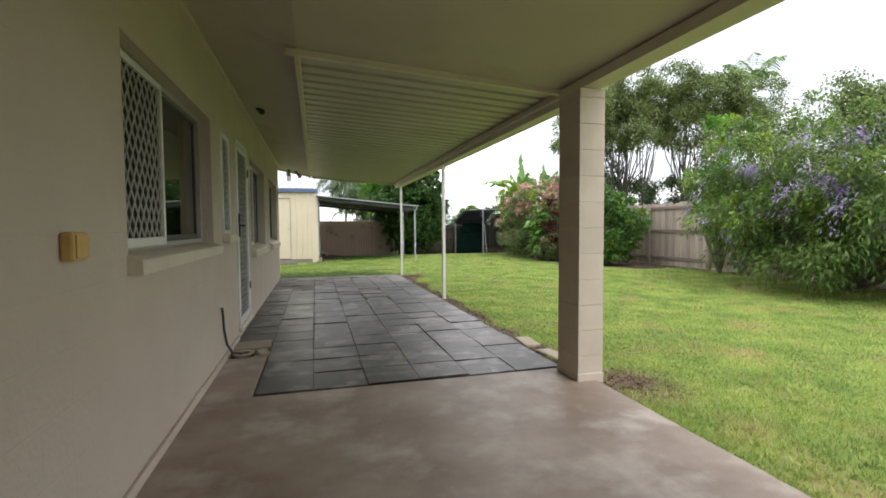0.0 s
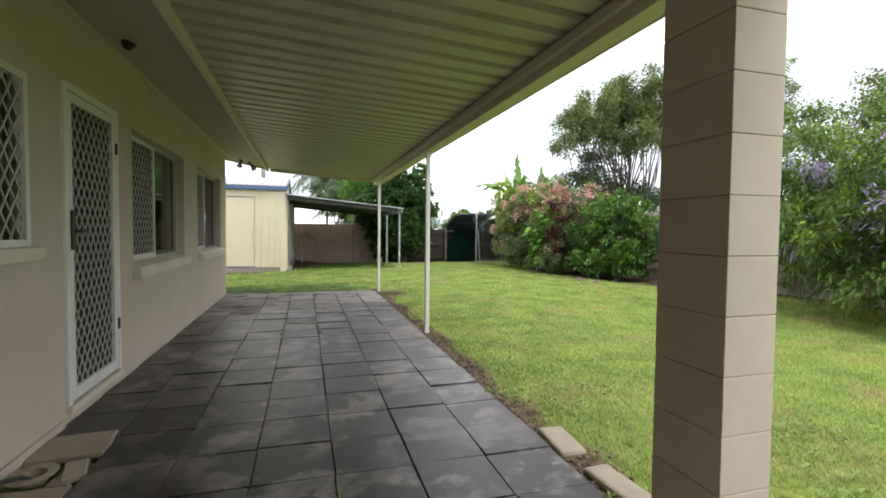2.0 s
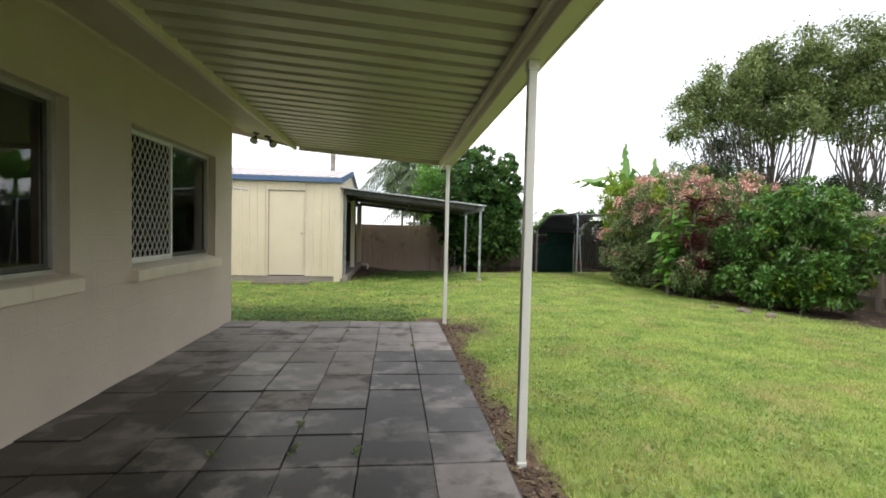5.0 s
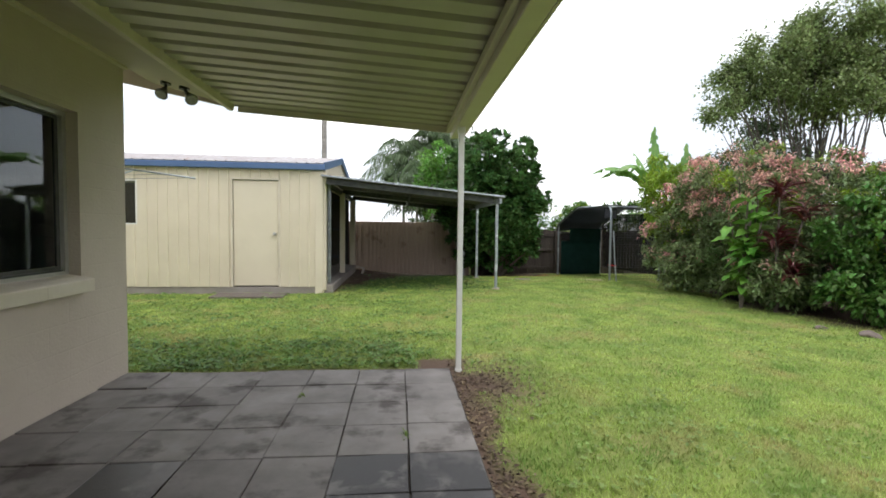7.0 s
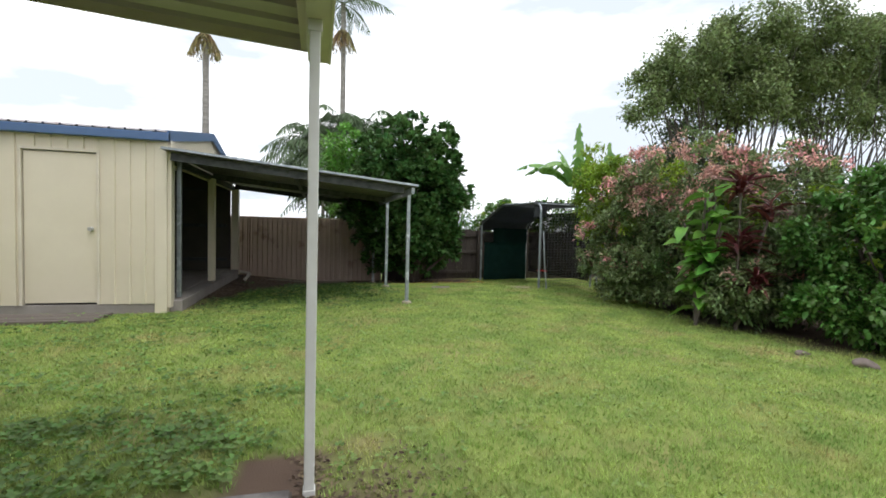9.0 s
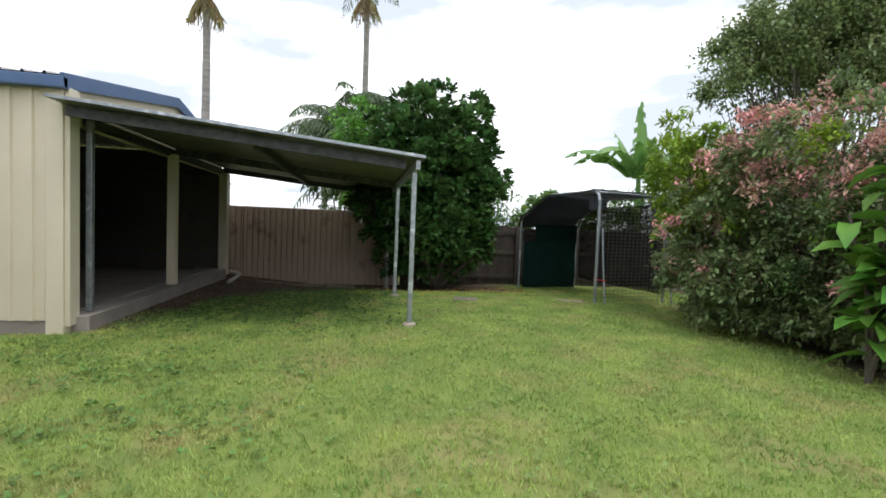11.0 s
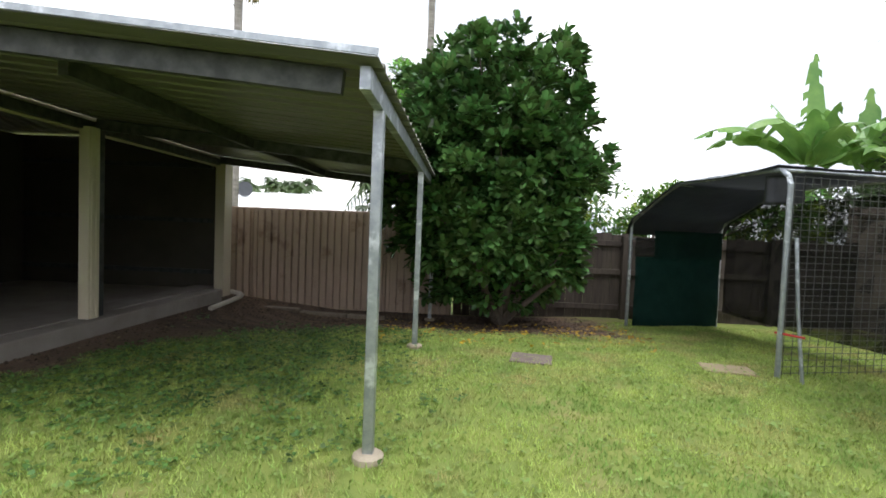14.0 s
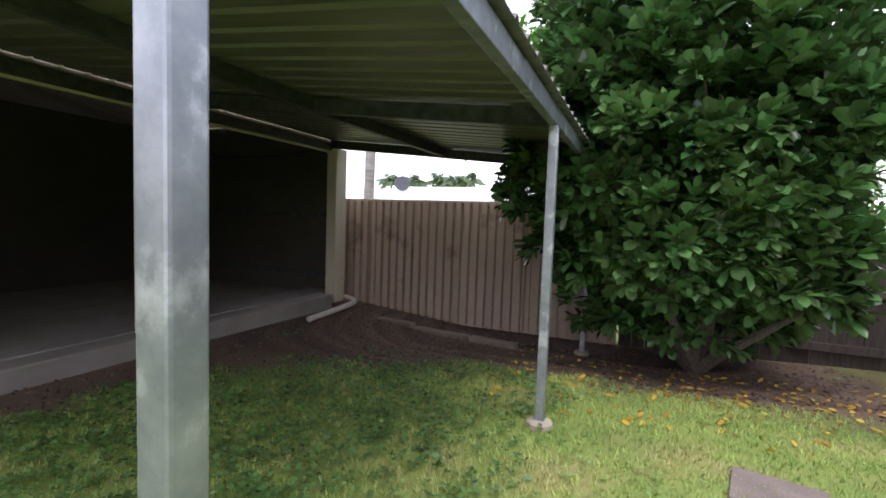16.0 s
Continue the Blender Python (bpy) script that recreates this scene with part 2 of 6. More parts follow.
M_L_TALL = leaf_mat("olive_canopy_leaf", (0.255, 0.305, 0.120), (0.140, 0.190, 0.070), 0.5, 0.45, 0.4)
M_L_DARK = leaf_mat("dark_thicket_leaf", (0.085, 0.130, 0.050), (0.045, 0.075, 0.030), 0.5, 0.45, 0.2)
M_L_GREEN = leaf_mat("fresh_green_leaf", (0.150, 0.275, 0.060), (0.080, 0.175, 0.036), 0.5, 0.4, 0.3)
M_L_LIME = leaf_mat("yellow_green_leaf", (0.30, 0.40, 0.035), (0.17, 0.27, 0.03), 0.4, 0.4, 0.35)
M_L_BRIGHT = leaf_mat("bright_climber_leaf", (0.20, 0.40, 0.06), (0.11, 0.26, 0.04), 0.4, 0.4, 0.3)
M_L_CROTON = leaf_mat("bronze_green_leaf", (0.270, 0.320, 0.140), (0.130, 0.195, 0.070), 0.55, 0.38, 0.3)
M_L_PINK = leaf_mat("pink_leaf_tip", (0.74, 0.30, 0.34), (0.66, 0.44, 0.36), 0.5, 0.5, 0.3)
M_L_RED = leaf_mat("dark_red_strap_leaf", (0.13, 0.028, 0.032), (0.07, 0.030, 0.022), 0.45, 0.35, 0.3)
M_L_DURANTA = leaf_mat("soft_green_leaf", (0.225, 0.315, 0.080), (0.085, 0.155, 0.040), 0.45, 0.45, 0.45)
M_L_PURPLE = leaf_mat("mauve_flower", (0.50, 0.40, 0.68), (0.38, 0.32, 0.52), 0.3, 0.7, 0.4)
M_L_PALM = leaf_mat("palm_leaflet", (0.135, 0.195, 0.085), (0.085, 0.130, 0.058), 0.4, 0.4, 0.3)
M_L_PALMDRY = leaf_mat("dry_palm_leaflet", (0.30, 0.29, 0.13), (0.30, 0.17, 0.09), 0.4, 0.6, 0.3)
M_L_BANANA = leaf_mat("banana_leaf_green", (0.20, 0.32, 0.080), (0.10, 0.20, 0.050), 0.3, 0.3, 0.25)
M_L_FALLEN = leaf_mat("fallen_yellow_leaf", (0.62, 0.40, 0.03), (0.40, 0.22, 0.04), 0.4, 0.6, 0.2)
M_L_LITTER = leaf_mat("dry_leaf_litter", (0.20, 0.135, 0.085), (0.10, 0.07, 0.048), 0.6, 0.8, 0.1)
M_GRASS = material("lawn_blade", (0.46, 0.55, 0.150), 0.55, second=(0.235, 0.355, 0.085), scale=1.9, amount=0.75, vary=0.30, island=True, translucent=0.35, spec=0.3, third=(0.50, 0.43, 0.19), third_scale=1.4, third_pos=0.60)

M_GLASS = bpy.data.materials.new("window_glass")
M_GLASS.use_nodes = True
g_n, g_l = M_GLASS.node_tree.nodes, M_GLASS.node_tree.links
g_p = g_n["Principled BSDF"]
g_p.inputs["Base Color"].default_value = (0.62, 0.68, 0.66, 1)
g_p.inputs["Roughness"].default_value, g_p.inputs["Transmission Weight"].default_value, g_p.inputs["IOR"].default_value = 0.01, 1.0, 1.5


# ---- building helpers ----
def thing(name, label, category, at=(0, 0, 0), group="", kind=""):
    ob = new(name)
    ob.location = at
    ob.empty_display_size = 0.1
    return tagged(ob, label, category, group, kind)


def part(name, bm, mat, parent=None, label="", smooth=False):
    """Links a bmesh as one mesh object, in world coordinates, under a thing or a part."""
    me = bpy.data.meshes.new(name)
    bm.to_mesh(me)
    bm.free()
    return finish(name, me, mat, parent, label, smooth)


def finish(name, me, mat, parent=None, label="", smooth=False):
    me.materials.append(mat)
    if smooth:
        me.polygons.foreach_set("use_smooth", [True] * len(me.polygons))
    ob = new(name, me)
    if parent is not None:
        ob.parent = parent
        at, up = Vector(parent.location), parent.parent
        while up is not None:
            at += up.location
            up = up.parent
        me.transform(Matrix.Translation(-at))
    if label:
        ob["label"] = label
    return ob


def raw(name, verts, faces, mat, parent=None, label="", smooth=False):
    me = bpy.data.meshes.new(name)
    me.from_pydata(verts, [], faces)
    me.update()
    return finish(name, me, mat, parent, label, smooth)


def box(bm, x0, x1, y0, y1, z0, z1, bevel=0.0, m=None):
    vs = [bm.verts.new(v) for v in ((x0, y0, z0), (x1, y0, z0), (x1, y1, z0), (x0, y1, z0), (x0, y0, z1), (x1, y0, z1), (x1, y1, z1), (x0, y1, z1))]
    fs = [bm.faces.new([vs[i] for i in f]) for f in ((3, 2, 1, 0), (4, 5, 6, 7), (0, 1, 5, 4), (1, 2, 6, 5), (2, 3, 7, 6), (3, 0, 4, 7))]
    if m is not None:
        bmesh.ops.transform(bm, matrix=m, verts=vs)
    if bevel:
        edges = list({e for f in fs for e in f.edges})
        bmesh.ops.bevel(bm, geom=edges, offset=bevel, segments=2, profile=0.5, affect="EDGES")
    return bm


def boxed(*args, **kw):
    return box(bmesh.new(), *args, **kw)


def tube(bm, pts, radii, sides=8, cap=True):
    """A round tapered tube along points."""
    pts = [Vector(p) for p in pts]
    if not hasattr(radii, "__len__"):
        radii = [radii] * len(pts)
    rings = []
    for i, p in enumerate(pts):
        d = (pts[min(i + 1, len(pts) - 1)] - pts[max(i - 1, 0)]).normalized()
        a = d.cross(Vector((0, 0, 1)) if abs(d.z) < 0.9 else Vector((1, 0, 0))).normalized()
        b = d.cross(a)
        rings.append([bm.verts.new(p + (a * math.cos(2 * math.pi * k / sides) + b * math.sin(2 * math.pi * k / sides)) * radii[i]) for k in range(sides)])
    for r, s in zip(rings, rings[1:]):
        for k in range(sides):
            bm.faces.new((r[k], r[(k + 1) % sides], s[(k + 1) % sides], s[k]))
    if cap:
        bm.faces.new(rings[0][::-1])
        bm.faces.new(rings[-1])
    return bm


def bar(bm, a, b, w, h):
    """A straight rectangular bar from a to b, w wide and h high across its length."""
    a, b = Vector(a), Vector(b)
    d = (b - a).normalized()
    s = d.cross(Vector((0, 0, 1)) if abs(d.z) < 0.95 else Vector((0, 1, 0))).normalized()
    u = s.cross(d)
    ends = [[bm.verts.new(p + s * (w / 2 * i) + u * (h / 2 * j)) for i, j in ((-1, -1), (1, -1), (1, 1), (-1, 1))] for p in (a, b)]
    for k in range(4):
        bm.faces.new((ends[0][k], ends[0][(k + 1) % 4], ends[1][(k + 1) % 4], ends[1][k]))
    bm.faces.new(ends[0][::-1])
    bm.faces.new(ends[1])
    return bm


def sheet(name, profile, a, b, mat, parent=None, label="", thick=0.004):
    """A folded steel sheet: profile gives (along, out) steps; a is the map to world of one end, b of the other."""
    n = len(profile)
    verts = [tuple(f(s, o + t)) for t in (0, thick) for f in (a, b) for s, o in profile]
    faces = []
    for k in range(n - 1):
        faces += [(k, k + 1, n + k + 1, n + k), (2 * n + k + 1, 2 * n + k, 3 * n + k, 3 * n + k + 1)]
        faces += [(k + 1, k, 2 * n + k, 2 * n + k + 1), (n + k, n + k + 1, 3 * n + k + 1, 3 * n + k)]
    faces += [(0, n, 3 * n, 2 * n), (n - 1, 2 * n - 1 + n * 0, 4 * n - 1, 3 * n - 1)]
    return raw(name, verts, faces, mat, parent, label)


def ribs(length, pitch, pan, height, slope):
    """Steps of a trapezoid profile: flat pans and narrow raised ribs."""
    out, s = [], 0.0
    top = pitch - pan - 2 * slope
    while s < length - 1e-6:
        for ds, o in ((0, 0), (pan, 0), (pan + slope, height), (pan + slope + top, height)):
            if s + ds <= length:
                out.append((s + ds, o))
        s += pitch
    out.append((length, 0))
    return out


# ---- leaves ----
rng = np.random.default_rng(7)


def unit(a):
    return a / np.maximum(np.linalg.norm(a, axis=1, keepdims=True), 1e-9)


def leaves(name, P, D, L, W, mat, parent=None, label="", fold=0.2, droop=0.15, kind="", belly=(0.3, 0.85, 0.7, 0.8), simple=False):
    """One mesh of N leaves: base points P, directions D, lengths L, widths W; each a folded blade whose sides
    lie at belly[0] and belly[2] of its length, belly[1] and belly[3] of its width."""
    n = len(P)
    D = unit(D)
    side = unit(np.cross(D, rng.normal(size=(n, 3)) * 0.35 + np.array([0, 0, 1.0])))
    up = np.cross(side, D)
    L, W = np.broadcast_to(L, n)[:, None], np.broadcast_to(W, n)[:, None]
    down = np.array([0, 0, 1.0]) * L * droop

    def at(f, s):
        return P + D * L * f + side * W * (s / 2) + up * W * fold * abs(s) - (up * L * droop + down) * f * f

    if simple:  # far foliage: two triangles a leaf
        V = np.stack([P, at(0.5, -1.0), at(1.0, 0.0), at(0.5, 1.0)], axis=1).reshape(-1, 3)
        first = (np.arange(n) * 4)[:, None]
        F = np.concatenate([first + np.array(f)[None] for f in ((0, 1, 3), (1, 2, 3))], axis=0)
        return tri_mesh(name, V, F, mat, parent, label, kind)
    V = np.stack([P, at(belly[0], -belly[1]), at(belly[2], -belly[3]), at(1.0, 0.0), at(belly[2], belly[3]), at(belly[0], belly[1]), at(0.5, 0.0)], axis=1).reshape(-1, 3)
    base = (np.arange(n) * 7)[:, None]
    F = np.concatenate([base + np.array((k, 6, (k + 1) % 6))[None] for k in range(6)], axis=0)
    return tri_mesh(name, V, F, mat, parent, label, kind)


def tri_mesh(name, V, F, mat, parent=None, label="", kind=""):
    me = bpy.data.meshes.new(name)
    nv, nf = len(V), len(F)
    me.vertices.add(nv)
    me.vertices.foreach_set("co", np.ascontiguousarray(V, dtype=np.float32).ravel())
    me.loops.add(nf * 3)
    me.loops.foreach_set("vertex_index", np.ascontiguousarray(F, dtype=np.int32).ravel())
    me.polygons.add(nf)
    me.polygons.foreach_set("loop_start", np.arange(0, nf * 3, 3, dtype=np.int32))
    me.update(calc_edges=True)
    me.validate()
    ob = finish(name, me, mat, parent, label)
    if kind:
        ob["kind"] = kind
    return ob


def lobed(n, centre, radii, lobes=9, depth=0.25, low=-1.0, seed=1, shell=0.75):
    """Points and outward directions in a crown of uneven, lobed outline; shell: how far in they may lie."""
    r = np.random.default_rng(seed)
    dirs = unit(r.normal(size=(n, 3)))
    dirs[:, 2] = np.maximum(dirs[:, 2], low)
    bumps = unit(r.normal(size=(lobes, 3)))
    amp = r.uniform(0.3, 1.0, lobes)
    swell = np.max(np.maximum(dirs @ bumps.T, 0) ** 4 * amp, axis=1)
    rad = (1 - depth) + depth * swell * 1.3
    rad *= shell + (1 - shell) * np.sqrt(r.uniform(size=n))
    return np.array(centre) + dirs * rad[:, None] * np.array(radii), dirs


def clumped(subs, centre, radii, sub_r, per, seed=1, low=-0.7, depth=0.16):
    """Points and directions on many small clumps set round a crown, so that dark gaps lie between them."""
    r = np.random.default_rng(seed)
    C, E = lobed(subs, centre, radii, lobes=12, depth=depth, low=low, seed=seed, shell=0.62)
    C = np.repeat(C, per, axis=0)
    E = np.repeat(E, per, axis=0)
    N = unit(r.normal(size=(len(C), 3)) + E * 1.0 + np.array([0, 0, 0.9]))
    size = np.repeat(sub_r * r.uniform(0.6, 1.25, subs), per)[:, None]
    return C + N * size * np.array([1, 1, 0.8]), unit(N + E * 0.5)


def rosettes(P, D, per, spread, jitter, seed=3):
    """Around every clump point a rosette of leaves: base points and directions."""
    r = np.random.default_rng(seed)
    n = len(P)
    PP = np.repeat(P, per, axis=0) + r.normal(size=(n * per, 3)) * jitter
    DD = unit(np.repeat(D, per, axis=0) + r.normal(size=(n * per, 3)) * spread)
    return PP, DD


def whorls(P, D, per, jitter, seed=3):
    """Around every twig tip an even whorl of leaves that spread outwards from one centre."""
    r = np.random.default_rng(seed)
    n = len(P)
    D = unit(D + r.normal(size=(n, 3)) * 0.25)
    a = unit(np.cross(D, r.normal(size=(n, 3))))
    b = np.cross(D, a)
    ang = (np.arange(per) * 2.399)[None] + r.uniform(0, 6.28, (n, 1))
    open_ = np.linspace(0.35, 1.15, per)[None] * r.uniform(0.8, 1.15, (n, 1))
    DD = D[:, None] * np.cos(open_)[..., None] + (a[:, None] * np.cos(ang)[..., None] + b[:, None] * np.sin(ang)[..., None]) * np.sin(open_)[..., None]
    PP = P[:, None] - D[:, None] * (np.linspace(0, 0.10, per)[None, :, None]) + r.normal(size=(n, per, 3)) * jitter
    return PP.reshape(-1, 3), DD.reshape(-1, 3)


def limbs(bm, base, targets, r0, r1=0.012, bend=0.15, seed=5, start=0.35):
    """Branches from a trunk at base to the targets, each bent and tapered."""
    r = np.random.default_rng(seed)
    for t in targets:
        t = np.array(t)
        a = np.array(base)
        mid = a + (t - a) * 0.5 + r.normal(size=3) * bend
        mid[2] = a[2] + (t[2] - a[2]) * r.uniform(0.5, 0.75)
        tube(bm, [a, a + (mid - a) * 0.5 + r.normal(size=3) * bend * 0.3, mid, mid + (t - mid) * 0.5 + r.normal(size=3) * bend * 0.4, t],
             [r0, r0 * 0.8, r0 * 0.55, r0 * 0.35, r1], sides=6)
    return bm


# ---- plan ----
WX = -0.79           # face of the house wall
HOUSE_END = 11.92    # end corner of the house
ROOF_END = 12.42     # end of the eave and the patio roof
SLAB_END = 3.66      # where the concrete ends and the pavers begin
EDGE = 2.09          # outer edge of the pavers
BEAM_X = 2.17        # line of the patio posts
FENCE_X = 10.8       # side fence
FENCE_Y = 23.0       # back fence


def rise(x, y):
    """Height of the ground."""
    s = min(max((y - 19.6) / 3.4, 0.0), 1.0)
    e = min(max((x - 0.0) / 2.0, 0.0), 1.0)
    mound = 0.075 * math.exp(-((x - 4.6) / 3.2) ** 2 - ((y - 17.6) / 2.3) ** 2)
    far = 1 - 0.4 * min(max((x - 4.5) / 2.0, 0.0), 1.0)
    return -0.035 - 0.20 * s * s * (3 - 2 * s) * e * far - 0.02 * min(max((x - 3) / 6, 0), 1) + mound


def bare(x, y):
    """How bare of grass the ground is, 0 to 1."""
    w = noise.noise(Vector((x * 1.7, y * 1.7, 0))) * 0.5 + noise.noise(Vector((x * 5, y * 5, 3))) * 0.3
    b = 0.0
    if 2.9 < y < 12.3:
        b = max(b, 1 - max(0.0, x - EDGE - 0.15 - 0.26 * w) / 0.12 if x > EDGE - 0.3 else 0)
    if -2.5 < x < 2.4 and 11.8 < y < 12.04 + 0.1 * w:
        b = max(b, 0.5 + w)
    b = max(b, 1.3 - math.hypot(x - 2.45, y - 3.3) / 0.40 + 0.5 * w)
    b = max(b, 1.15 - math.hypot((x - 2.35) / 0.6, (y - 11.6) / 0.85) + 0.7 * w)
    if -0.2 < x < 4.2 and y > 17.2:
        d = (y - 18.35 - 0.62 * x) * 0.95 + 0.9 * w if x > 0.9 else (0.9 - x) * 1.6 + max(0, y - 18.2) + w
        b = max(b, d)
    b = max(b, min((y - 20.6) * 1.4, (7.2 - x) * 0.8) + 0.9 * w) if x > 3.0 else b
    b = max(b, (x - 7.5 - abs(y - 15.6) * 0.28) * 1.6 + w) if 11.5 < y < 19.5 else b
    b = max(b, (x - 9.7) * 0.9 + w) if y <= 11.5 else b
    b = max(b, (x - 10.0) * 1.5 + w)
    if -6 < x < 0.2 and 16.7 < y < 17.3:
        b = max(b, (y - 16.95) * 4 + w)
    b = max(b, (w - 0.34) * 1.5)
    return min(max(b, 0.0), 1.0)


# ---- ground ----
def axis(lo, hi, step, far):
    core = list(np.arange(lo, hi + 1e-6, step))
    return np.array([-far, -far / 3, -60, -25] + core + [35, 60, far / 3, far])


gx, gy = axis(-6.0, 12.0, 0.14, 900.0), axis(-2.0, 24.0, 0.14, 900.0)
g_verts = [(x, y, rise(x, y)) for y in gy for x in gx]
g_faces = [(j * len(gx) + i, j * len(gx) + i + 1, (j + 1) * len(gx) + i + 1, (j + 1) * len(gx) + i) for j in range(len(gy) - 1) for i in range(len(gx) - 1)]
M_GROUND = material("lawn_soil", (0.25, 0.30, 0.065), 0.95, second=(0.165, 0.225, 0.050), scale=3.0, amount=0.5, bump=0.7, bump_scale=120, third=(0.32, 0.27, 0.11), third_scale=0.9, third_pos=0.62)
gn, gl = M_GROUND.node_tree.nodes, M_GROUND.node_tree.links
at_bare = gn.new("ShaderNodeAttribute")
at_bare.attribute_name = "bare"
soil_noise = gn.new("ShaderNodeTexNoise")
soil_noise.inputs["Scale"].default_value, soil_noise.inputs["Detail"].default_value = 14.0, 8.0
soil_ramp = gn.new("ShaderNodeValToRGB")
soil_ramp.color_ramp.elements[0].position, soil_ramp.color_ramp.elements[0].color = 0.35, (0.045, 0.030, 0.022, 1)
soil_ramp.color_ramp.elements[1].position, soil_ramp.color_ramp.elements[1].color = 0.68, (0.20, 0.125, 0.080, 1)
soil_mix = gn.new("ShaderNodeMix")
soil_mix.data_type = "RGBA"
g_bsdf = gn["Principled BSDF"]
g_col = g_bsdf.inputs["Base Color"].links[0].from_socket
gl.new(soil_noise.outputs["Fac"], soil_ramp.inputs[0])
gl.new(at_bare.outputs["Fac"], soil_mix.inputs["Factor"])
gl.new(g_col, soil_mix.inputs["A"])
gl.new(soil_ramp.outputs[0], soil_mix.inputs["B"])
gl.new(soil_mix.outputs["Result"], g_bsdf.inputs["Base Color"])
ground = raw("ground", g_verts, g_faces, M_GROUND, smooth=True)
tagged(ground, "mown green lawn ground with bare brown patches", "lawn", kind="structure")
ba = ground.data.attributes.new("bare", "FLOAT", "POINT")
ba.data.foreach_set("value", [bare(x, y) if -6.1 < x < 10.75 and -2.1 < y < 23.0 else 0.0 for x, y, z in g_verts])

# ---- house ----
OPENINGS = [  # y0, y1, z0, z1
    (2.55, 4.43, 1.09, 2.13),
    (4.85, 5.22, 1.17, 2.10),
    (5.61, 6.50, 0.10, 2.20),
    (6.87, 8.71, 0.93, 2.15),
    (9.47, 11.33, 0.92, 2.15),
]
WT = 0.2
wall_bm = bmesh.new()
y_at = -6.0
for y0, y1, z0, z1 in OPENINGS:
    box(wall_bm, WX - WT, WX, y_at, y0, -0.1, 2.95)
    box(wall_bm, WX - WT, WX, y0, y1, -0.1, z0)
    box(wall_bm, WX - WT, WX, y0, y1, z1, 2.95)
    y_at = y1
box(wall_bm, WX - WT, WX, y_at, HOUSE_END, -0.1, 2.95)
bmesh.ops.remove_doubles(wall_bm, verts=wall_bm.verts, dist=0.0005)
wall_e = tagged(part("wall_east", wall_bm, M_WALL), "cream painted rendered block wall of the house", "wall", kind="structure")
tagged(part("wall_north", boxed(-9.0, WX - WT - 0.002, HOUSE_END - 0.2, HOUSE_END, -0.1, 2.95), M_WALL), "cream painted end wall of the house", "wall", kind="structure")
tagged(part("wall_west", boxed(-9.2, -9.002, -6.0, HOUSE_END, -0.1, 2.95), M_WALL), "cream painted far wall of the house", "wall", kind="structure")
tagged(part("wall_south", boxed(-9.0, WX - WT - 0.002, -6.2, -6.002, -0.1, 2.95), M_WALL), "cream painted end wall of the house", "wall", kind="structure")
# Added rooms, a dark-coloured box behind the glass.
tagged(part("wall_inner", boxed(-4.2, -4.1, -6.0, HOUSE_END - 0.2, 0.0, 2.6), M_INNER), "plain wall added behind the windows, coloured dark", "wall", kind="structure")
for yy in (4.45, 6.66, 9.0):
    tagged(part("wall_partition", boxed(-4.09, WX - WT - 0.01, yy - 0.04, yy + 0.04, 0.0, 2.6), M_INNER), "plain partition added behind the windows, coloured dark", "wall", kind="structure")
tagged(part("floor", boxed(-9.0, WX - WT - 0.01, -6.0, HOUSE_END - 0.21, -0.05, 0.08), M_INNER), "room floor added inside the house, coloured dark", "floor", kind="structure")
tagged(part("ceiling", boxed(-9.0, WX - WT - 0.01, -6.0, HOUSE_END - 0.21, 2.61, 2.66), M_INNER), "room ceiling added inside the house, coloured dark", "ceiling", kind="structure")

# Two unseen walls, added out of view to keep light off the porch.
tagged(part("wall_light_block_side", boxed(2.05, 2.17, -1.99, -0.2, -0.1, 2.27), M_WALL), "unseen cream wall added to block light from the porch side", "wall", kind="structure")
tagged(part("wall_light_block_back", boxed(WX + 0.004, 2.30, -2.2, -2.0, -0.1, 2.6), M_WALL), "unseen cream wall added to block light at the porch back", "wall", kind="structure")

# raked eave soffit, porch ceiling, house roof
SOFFIT_IN, SOFFIT_OUT, FASCIA_X = 2.69, 2.51, -0.06


def slab_profile(name, pts, y0, y1, thick, mat, label, category):
    n = len(pts)
    verts = [(x, y, z + t) for t in (0, thick) for y in (y0, y1) for x, z in pts]
    faces = []
    for k in range(n - 1):
        faces += [(k, k + 1, n + k + 1, n + k)[::-1], (2 * n + k, 2 * n + k + 1, 3 * n + k + 1, 3 * n + k), (k + 1, k, 2 * n + k, 2 * n + k + 1), (n + k, n + k + 1, 3 * n + k + 1, 3 * n + k)]
    faces += [(0, n, 3 * n, 2 * n), (n - 1, 3 * n - 1, 4 * n - 1, 2 * n - 1)]
    return tagged(raw(name, verts, faces, mat), label, category, kind="structure")


slab_profile("ceiling_eave", [(WX + 0.003, SOFFIT_IN), (FASCIA_X, SOFFIT_OUT)], SLAB_END, ROOF_END, 0.012, M_SOFFIT, "cream painted raked eave lining", "ceiling")
slab_profile("ceiling_porch", [(WX + 0.003, SOFFIT_IN), (FASCIA_X, SOFFIT_OUT), (2.17, 2.345)], -6.0, SLAB_END - 0.003, 0.012, M_SOFFIT, "cream painted flat porch ceiling sheet", "ceiling")
slab_profile("roof", [(FASCIA_X + 0.02, 2.66), (-4.9, 3.95), (-9.5, 2.66)], -6.3, ROOF_END + 0.05, 0.05, M_SHEDROOF, "grey metal house roof", "roof")
slab_profile("roof_porch", [(FASCIA_X + 0.025, 2.60), (2.24, 2.445)], -6.3, SLAB_END - 0.01, 0.03, M_SHEDROOF, "grey metal porch roof", "roof")
